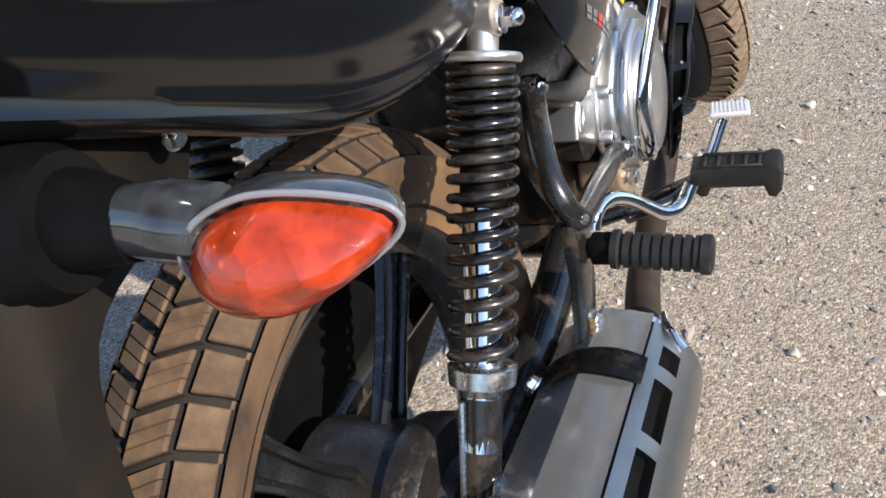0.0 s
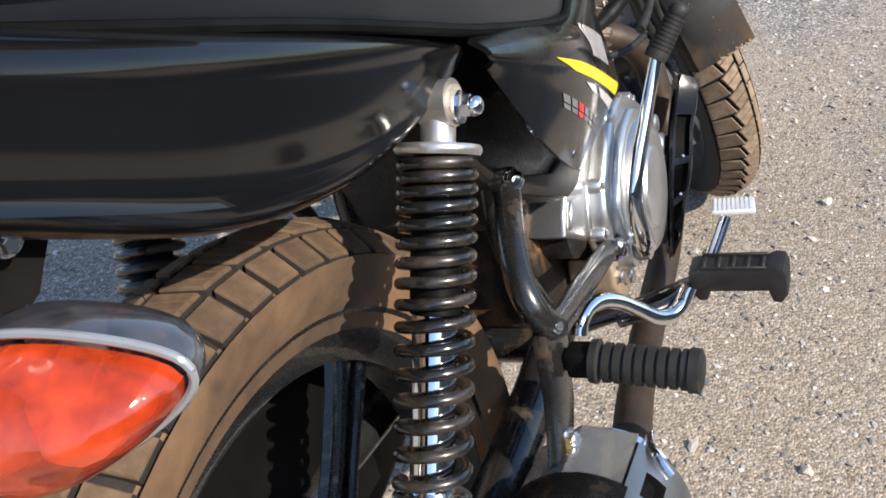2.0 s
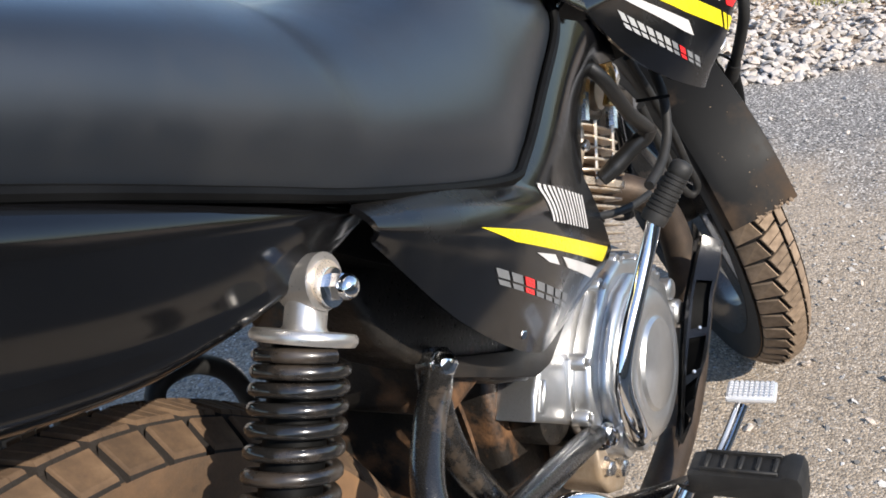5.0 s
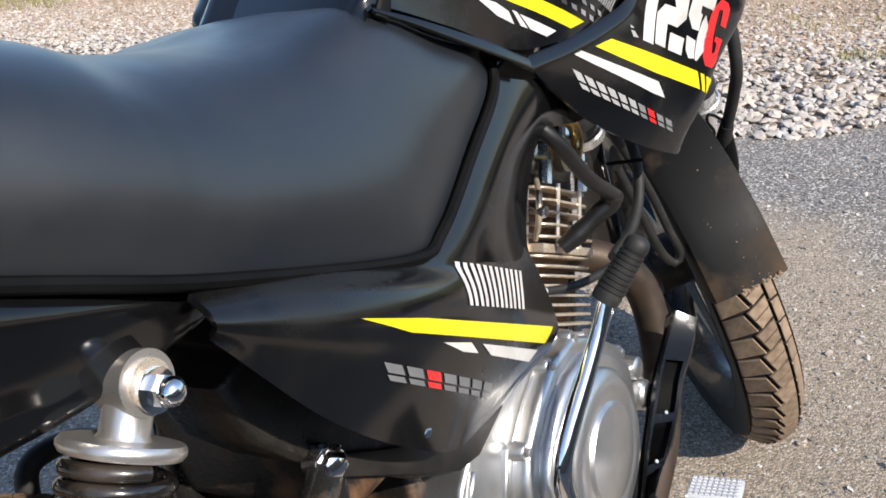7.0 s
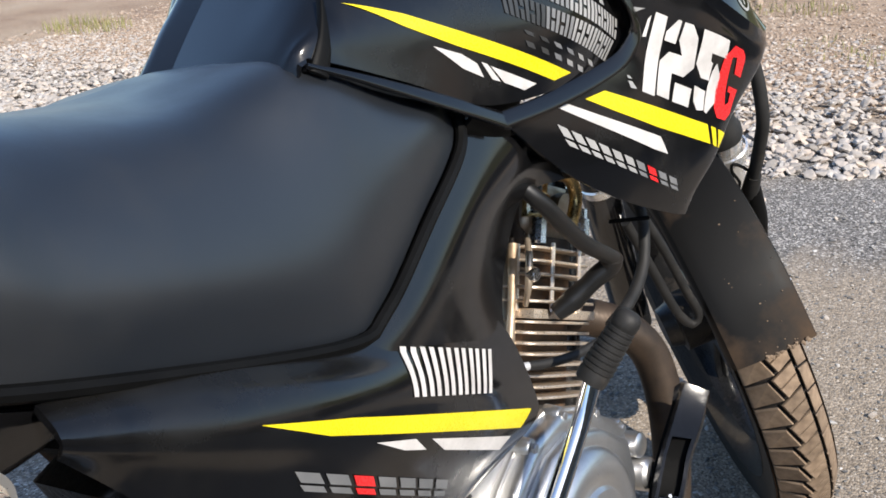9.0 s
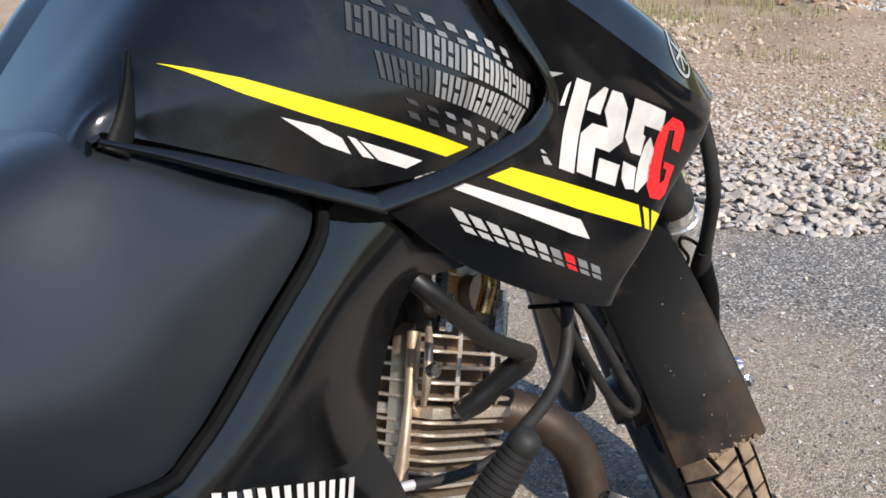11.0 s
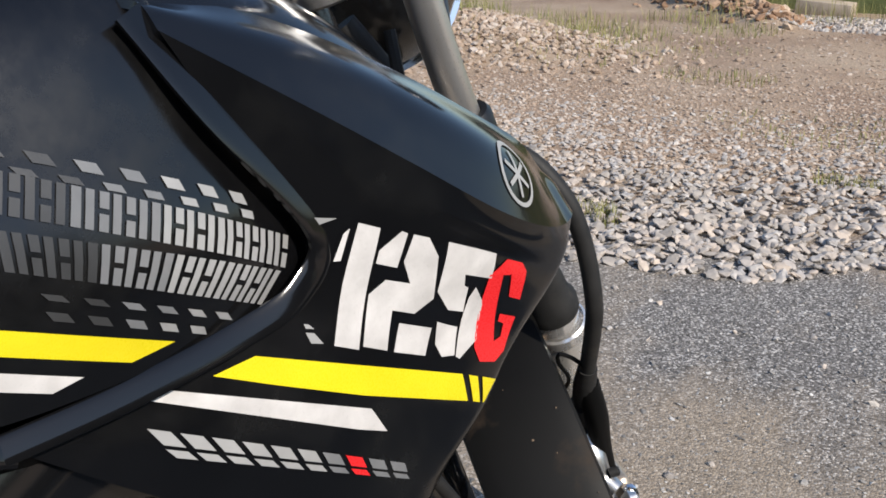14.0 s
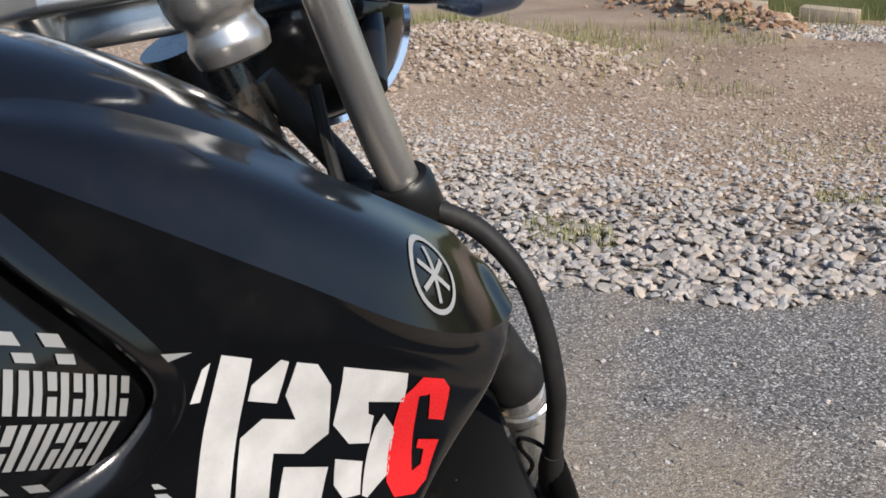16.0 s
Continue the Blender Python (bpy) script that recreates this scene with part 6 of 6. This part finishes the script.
def caliper():
    root = part("brake_caliper", box((0.050, -0.165, -0.005), (0.085, -0.085, 0.075), 0.010, 3), cast_alloy, bike, "silver front brake caliper", FRONT)
    part("hose_fitting", tube([(0.074, -0.215, 0.205), (0.073, -0.198, 0.165), (0.070, -0.165, 0.115), (0.068, -0.145, 0.075)], [0.0115, 0.012, 0.010, 0.009], 12, 20), trim_black, root)
    part("bleed_nipple", lathe([(0, 0), (0, 0.0075), (0.010, 0.0075), (0.012, 0.005), (0.022, 0.005), (0.022, 0)], 8, along((0.078, -0.165, 0.060), (0.082, -0.190, 0.066))), chrome, root)
    part("caliper_bolt", bolt((0.086, -0.15, 0.025), (1, -0.4, 0), 0.008, 0.008), steel, root)
    unturn = FRONT.inverted()
    part("caliper_bracket", tube([unturn @ Vector(q) for q in ((0.096, 1.195, 0.435), (0.104, 1.190, 0.412), (0.109, 1.190, 0.392), (0.124, 1.188, 0.380))], [0.010, 0.012, 0.011, 0.009], 12, 16, flat=0.8), alloy, root, "bright caliper bracket")
    part("lower_bracket", tube([unturn @ Vector(q) for q in ((0.104, 1.190, 0.382), (0.114, 1.190, 0.362), (0.122, 1.190, 0.348))], 0.0090, 12, 10), alloy, root)
    part("ball_end", lathe([(-0.009, 0), (-0.0075, 0.005), (0.0, 0.009), (0.0075, 0.005), (0.009, 0)], 16, Matrix.Translation(unturn @ Vector((0.136, 1.187, 0.372)))), alloy, root)
    for q in ((0.121, 1.190, 0.398), (0.131, 1.190, 0.350)):
        part("rubber_cap", lathe([(-0.005, 0), (-0.005, 0.005), (0.004, 0.0055), (0.006, 0.003), (0.006, 0)], 12, Matrix.Translation(unturn @ Vector(q))), rubber, root)
    part("brake_disc", lathe([(0.052, 0.060), (0.052, 0.120), (0.056, 0.120), (0.056, 0.060)], 56, closed=True), steel, root)


caliper()
part("hose_tie", tube([(0.131, 1.135, 0.538), (0.122, 1.128, 0.549), (0.114, 1.121, 0.554), (0.111, 1.125, 0.543), (0.116, 1.131, 0.526), (0.096, 1.150, 0.500)], 0.0020, 6, 30), trim_black, bike, "thin black cable tie")

# ---- decals ----
from mathutils.bvhtree import BVHTree


def skin_of(*obs):
    verts, faces = [], []
    for ob in obs:
        k = len(verts)
        verts += [v.co.copy() for v in ob.data.vertices]
        faces += [[k + i for i in p.vertices] for p in ob.data.polygons]
    return BVHTree.FromPolygons(verts, faces)


def decal(name, outlines, material, skin, parent, label="", lift=0.0007, cell=0.007):
    """Thin film laid on the skin; outlines are seen from the side, in the bike's own y and z."""
    bm = bmesh.new()
    for outline in outlines:
        own = bmesh.new()
        f = own.faces.new([own.verts.new((0, y, z)) for y, z in outline])
        bmesh.ops.triangulate(own, faces=[f])
        for _ in range(7):
            long = [e for e in own.edges if e.calc_length() > cell]
            if not long:
                break
            bmesh.ops.subdivide_edges(own, edges=long, cuts=1)
            bmesh.ops.triangulate(own, faces=[f for f in own.faces if len(f.verts) > 3])
        for v in own.verts:
            place, normal, _, _ = skin.ray_cast(Vector((0.5, v.co.y, v.co.z)), Vector((-1, 0, 0)))
            if place is None:
                place, normal, _, _ = skin.find_nearest(Vector((0.2, v.co.y, v.co.z)))
            if normal.x < 0:
                normal = -normal
            v.co = place + normal * lift
        bmesh.ops.recalc_face_normals(own, faces=own.faces)
        if sum(f.normal.x for f in own.faces) < 0:
            bmesh.ops.reverse_faces(own, faces=own.faces)
        mesh = bpy.data.meshes.new("scratch")
        own.to_mesh(mesh)
        own.free()
        bm.from_mesh(mesh)
        bpy.data.meshes.remove(mesh)
    mesh = bpy.data.meshes.new(name)
    bm.to_mesh(mesh)
    bm.free()
    return put_mesh(name, mesh, material, parent, label, angle=80)


def decal_each(name, outlines, material, skin, parent, label="", cell=0.007):
    for outline in outlines:
        decal(name, [outline], material, skin, parent, label, cell=cell)


def quad_map(corners):
    """Places in a leaning four-sided field: u along, v down."""
    a, b, c, d = (Vector(p) for p in corners)
    return lambda u, v: tuple(a.lerp(b, u).lerp(d.lerp(c, u), v))


tank_skin, shroud_skin = skin_of(tank), skin_of(shroud)
cover_skin = skin_of(side_cover, *[c for c in side_cover.children])
decal("digit_1", [[(0.7727, 0.782), (0.7841, 0.7757), (0.7654, 0.7162), (0.7515, 0.724)], [(0.7649, 0.7788), (0.7683, 0.7805), (0.7624, 0.7654), (0.7587, 0.7662)]], white_ink, shroud_skin, shroud, "white stencilled figure one")
decal("digit_2", [[(0.7955, 0.7706), (0.7986, 0.7684), (0.7921, 0.7518), (0.7805, 0.758), (0.7826, 0.7643)],
                  [(0.8018, 0.7669), (0.8102, 0.7625), (0.8153, 0.7505), (0.815, 0.7264), (0.8027, 0.7221), (0.7887, 0.7293), (0.783, 0.7085), (0.7683, 0.7168), (0.7755, 0.7429), (0.7856, 0.7474), (0.7996, 0.7406), (0.8005, 0.7501), (0.7959, 0.7538)],
                  [(0.7926, 0.7205), (0.8146, 0.7092), (0.8085, 0.6949), (0.7873, 0.7059)]], white_ink, shroud_skin, shroud, "white stencilled figure two")
decal("digit_5", [[(0.8213, 0.7566), (0.8548, 0.7392), (0.8535, 0.7248), (0.8337, 0.734), (0.8344, 0.7275), (0.8378, 0.7247), (0.8371, 0.7104), (0.8258, 0.7157), (0.817, 0.7298)],
                  [(0.8186, 0.7112), (0.8335, 0.7023), (0.8299, 0.6863), (0.8203, 0.6893), (0.8164, 0.6986)],
                  [(0.8434, 0.7232), (0.851, 0.7113), (0.8477, 0.6886), (0.8336, 0.6826), (0.8308, 0.6852), (0.8397, 0.718)]], white_ink, shroud_skin, shroud, "white stencilled figure five")
decal("letter_g", [[(0.8519, 0.7271), (0.8626, 0.7237), (0.8609, 0.6893), (0.8621, 0.682), (0.8494, 0.6741), (0.8459, 0.6845)], [(0.8519, 0.7271), (0.8644, 0.7327), (0.8785, 0.7258), (0.8684, 0.7218), (0.8626, 0.7237)],
                   [(0.8785, 0.7258), (0.8828, 0.719), (0.8813, 0.7016), (0.8711, 0.7072), (0.8694, 0.7222)], [(0.8494, 0.6741), (0.8621, 0.682), (0.8682, 0.6828), (0.8719, 0.6718), (0.8629, 0.6684)],
                   [(0.8682, 0.6828), (0.8699, 0.6905), (0.8800, 0.691), (0.8719, 0.6718)], [(0.8699, 0.6905), (0.8652, 0.6937), (0.8660, 0.6982), (0.88, 0.691)]], red_ink, shroud_skin, shroud, "red letter G")
decal_each("small_mark", [[(0.7455, 0.7929), (0.7622, 0.7874), (0.7524, 0.7868)], [(0.7375, 0.7410), (0.7399, 0.74), (0.7426, 0.7365), (0.738, 0.7385)], [(0.7375, 0.7366), (0.7421, 0.7345), (0.7459, 0.7274), (0.7392, 0.7302)]], pale_ink, shroud_skin, shroud)
decal("yellow_stripe", [[(0.6865, 0.7355), (0.7091, 0.736), (0.8346, 0.6726), (0.8369, 0.6544), (0.7641, 0.691), (0.7169, 0.7176)], [(0.8396, 0.6698), (0.8468, 0.6658), (0.8477, 0.6485), (0.8415, 0.652)],
                        [(0.851, 0.6637), (0.8648, 0.656), (0.853, 0.6466), (0.8508, 0.6468)]], yellow_ink, shroud_skin, shroud, "yellow stripe")
decal("white_stripe", [[(0.6560, 0.7370), (0.6660, 0.7375), (0.7677, 0.6817), (0.7768, 0.664), (0.7583, 0.674)]], white_ink, shroud_skin, shroud, "white stripe")
field = quad_map([(0.6500, 0.7270), (0.7898, 0.6373), (0.7898, 0.6267), (0.6580, 0.7080)])
marks = {"grey": [], "red": [], "dim": []}
for k in range(10):
    u0, u1 = k / 10 + 0.012, (k + 1) / 10 - 0.016
    for v0, v1 in ((0.0, 0.52), (0.66, 0.94)):
        s = 0.012
        marks["red" if k == 7 else "dim" if k in (6, 8, 9) else "grey"].append([field(u0 + s * v0, v0), field(u1 + s * v0, v0), field(u1 + s * v1 * 2, v1), field(u0 + s * v1 * 2, v1)])
decal_each("grey_square", marks["grey"], pale_ink, shroud_skin, shroud, "pale grey square")
decal_each("red_square", marks["red"], red_ink, shroud_skin, shroud, "red square")
decal_each("dim_square", marks["dim"], grey_ink, shroud_skin, shroud)

# a round badge: ring and three bars
mid, far_y, far_z = Vector((0.8830, 0.7775)), Vector((0.0170, -0.0060)), Vector((0.0050, 0.0185))
ring_out = [mid + far_y * math.cos(a) + far_z * math.sin(a) for a in (2 * math.pi * k / 28 for k in range(28))]
ring_in = [mid + 0.86 * (p - mid) for p in ring_out]
badge = [[tuple(ring_out[k]), tuple(ring_out[(k + 1) % 28]), tuple(ring_in[(k + 1) % 28]), tuple(ring_in[k])] for k in range(28)]
for a in (30, 90, 150):
    d, n = far_y * math.cos(radians(a)) + far_z * math.sin(radians(a)), far_y * math.cos(radians(a + 90)) + far_z * math.sin(radians(a + 90))
    badge.append([tuple(mid - 0.7 * d + 0.07 * n), tuple(mid + 0.7 * d + 0.07 * n), tuple(mid + 0.7 * d - 0.07 * n), tuple(mid - 0.7 * d - 0.07 * n)])
decal("badge", badge, pale_ink, shroud_skin, shroud, "round pale grey badge", cell=0.005)

decal("yellow_stripe", [[(0.4789, 0.8475), (0.5158, 0.8327), (0.6702, 0.7595), (0.6484, 0.7589), (0.5528, 0.8046), (0.5133, 0.8256)]], yellow_ink, tank_skin, tank, "tapered yellow stripe")
decal("white_stripe", [[(0.5323, 0.8093), (0.5553, 0.7989), (0.5682, 0.7896), (0.5734, 0.7792), (0.5554, 0.7894)], [(0.5718, 0.79), (0.5774, 0.7871), (0.5892, 0.7726), (0.5812, 0.776)],
                       [(0.5803, 0.7851), (0.6271, 0.7618), (0.6136, 0.7606), (0.5925, 0.7711)]], white_ink, tank_skin, tank, "broken white stripe")


def tyre_print():
    """Rows of bars like a tyre's print, fading towards the rear."""
    rng = random.Random(5)
    pale, mid_tone, dim = [], [], []

    def sort(u, shape):
        (pale if u > 0.52 else mid_tone if u > 0.27 else dim).append(shape)

    for corners, count, u_from in (([(0.5946, 0.8598), (0.7449, 0.7835), (0.7400, 0.7690), (0.5881, 0.8449)], 30, 0.0), ([(0.6018, 0.8314), (0.7370, 0.7685), (0.7238, 0.7560), (0.6007, 0.8158)], 26, 0.0)):
        f = quad_map(corners)
        for k in range(count):
            u, w = k / count, 0.62 / count
            top, low = ((0.0, 1.0), (0.0, 0.44), (0.56, 1.0))[(k * 7 + count) % 3] if k % 2 else (0.0, 1.0)
            w = 0.70 / count if k % 2 else 0.62 / count
            sort(u, [f(u, top), f(u + w, top), f(u + w, low), f(u, low)])
            if k % 2 and (top, low) == (0.0, 0.44):
                sort(u, [f(u, 0.60), f(u + w, 0.60), f(u + w, 1.0), f(u, 1.0)])
            elif k % 2 and top > 0:
                sort(u, [f(u, 0.0), f(u + w, 0.0), f(u + w, 0.42), f(u, 0.42)])
    for corners, count in (([(0.6082, 0.8624), (0.7259, 0.8086), (0.7235, 0.8044), (0.6067, 0.8589)], 7), ([(0.6019, 0.8577), (0.7286, 0.7996), (0.7249, 0.7972), (0.601, 0.8557)], 8),
                           ([(0.6135, 0.8025), (0.7059, 0.7585), (0.706, 0.755), (0.6129, 0.8003)], 6), ([(0.6141, 0.7951), (0.6923, 0.757), (0.6904, 0.7542), (0.6135, 0.7917)], 5)):
        f = quad_map(corners)
        for k in range(count):
            u = k / count
            sort(u, [f(u + 0.02, 0), f(u + 0.62 / count, 0), f(u + 0.82 / count, 1), f(u + 0.2 / count + 0.02, 1)])
    decal_each("print_bar", pale, pale_ink, tank_skin, tank, "pale bar of a tyre print", cell=0.012)
    decal_each("print_bar", mid_tone, grey_ink, tank_skin, tank, "fading grey bar of a tyre print", cell=0.012)
    decal_each("print_bar", dim, dark_ink, tank_skin, tank, "almost faded bar of a tyre print", cell=0.012)


tyre_print()
decal("yellow_stripe", [[(0.2992, 0.6742), (0.359, 0.6447), (0.5747, 0.5281), (0.5552, 0.5228), (0.3406, 0.6447)]], yellow_ink, cover_skin, side_cover, "tapered yellow stripe")
decal("white_stripe", [[(0.3754, 0.6196), (0.4122, 0.6), (0.4224, 0.5863), (0.4001, 0.5996)], [(0.4292, 0.5899), (0.5402, 0.5247), (0.5250, 0.5220), (0.4433, 0.5732)]], white_ink, cover_skin, side_cover, "white slash")
field = quad_map([(0.3159, 0.6384), (0.4540, 0.5434), (0.4500, 0.5330), (0.3196, 0.6241)])
marks = {"grey": [], "red": []}
for k in range(7):
    u0, u1 = k / 7, (k + 1) / 7 - 0.03
    for v0, v1 in ((0.0, 0.55), (0.68, 1.0)):
        marks["red" if k == 2 else "grey"].append([field(u0, v0), field(u1, v0), field(u1 + 0.01, v1), field(u0 + 0.01, v1)])
decal_each("grey_square", marks["grey"], grey_ink, cover_skin, side_cover, "grey square")
decal_each("red_square", marks["red"], red_ink, cover_skin, side_cover, "red square")
field = quad_map([(0.4274, 0.652), (0.5415, 0.5935), (0.5194, 0.5714), (0.4167, 0.6251)])
bars = []
for k in range(6):
    u = k / 6
    bars += [[field(u + 0.01, 0), field(u + 0.055, 0), field(u + 0.055, 1), field(u + 0.01, 1)], [field(u + 0.09, 0), field(u + 0.135, 0), field(u + 0.135, 1), field(u + 0.09, 1)]]
decal_each("pale_bar", bars, white_ink, cover_skin, side_cover, "upright pale bar")
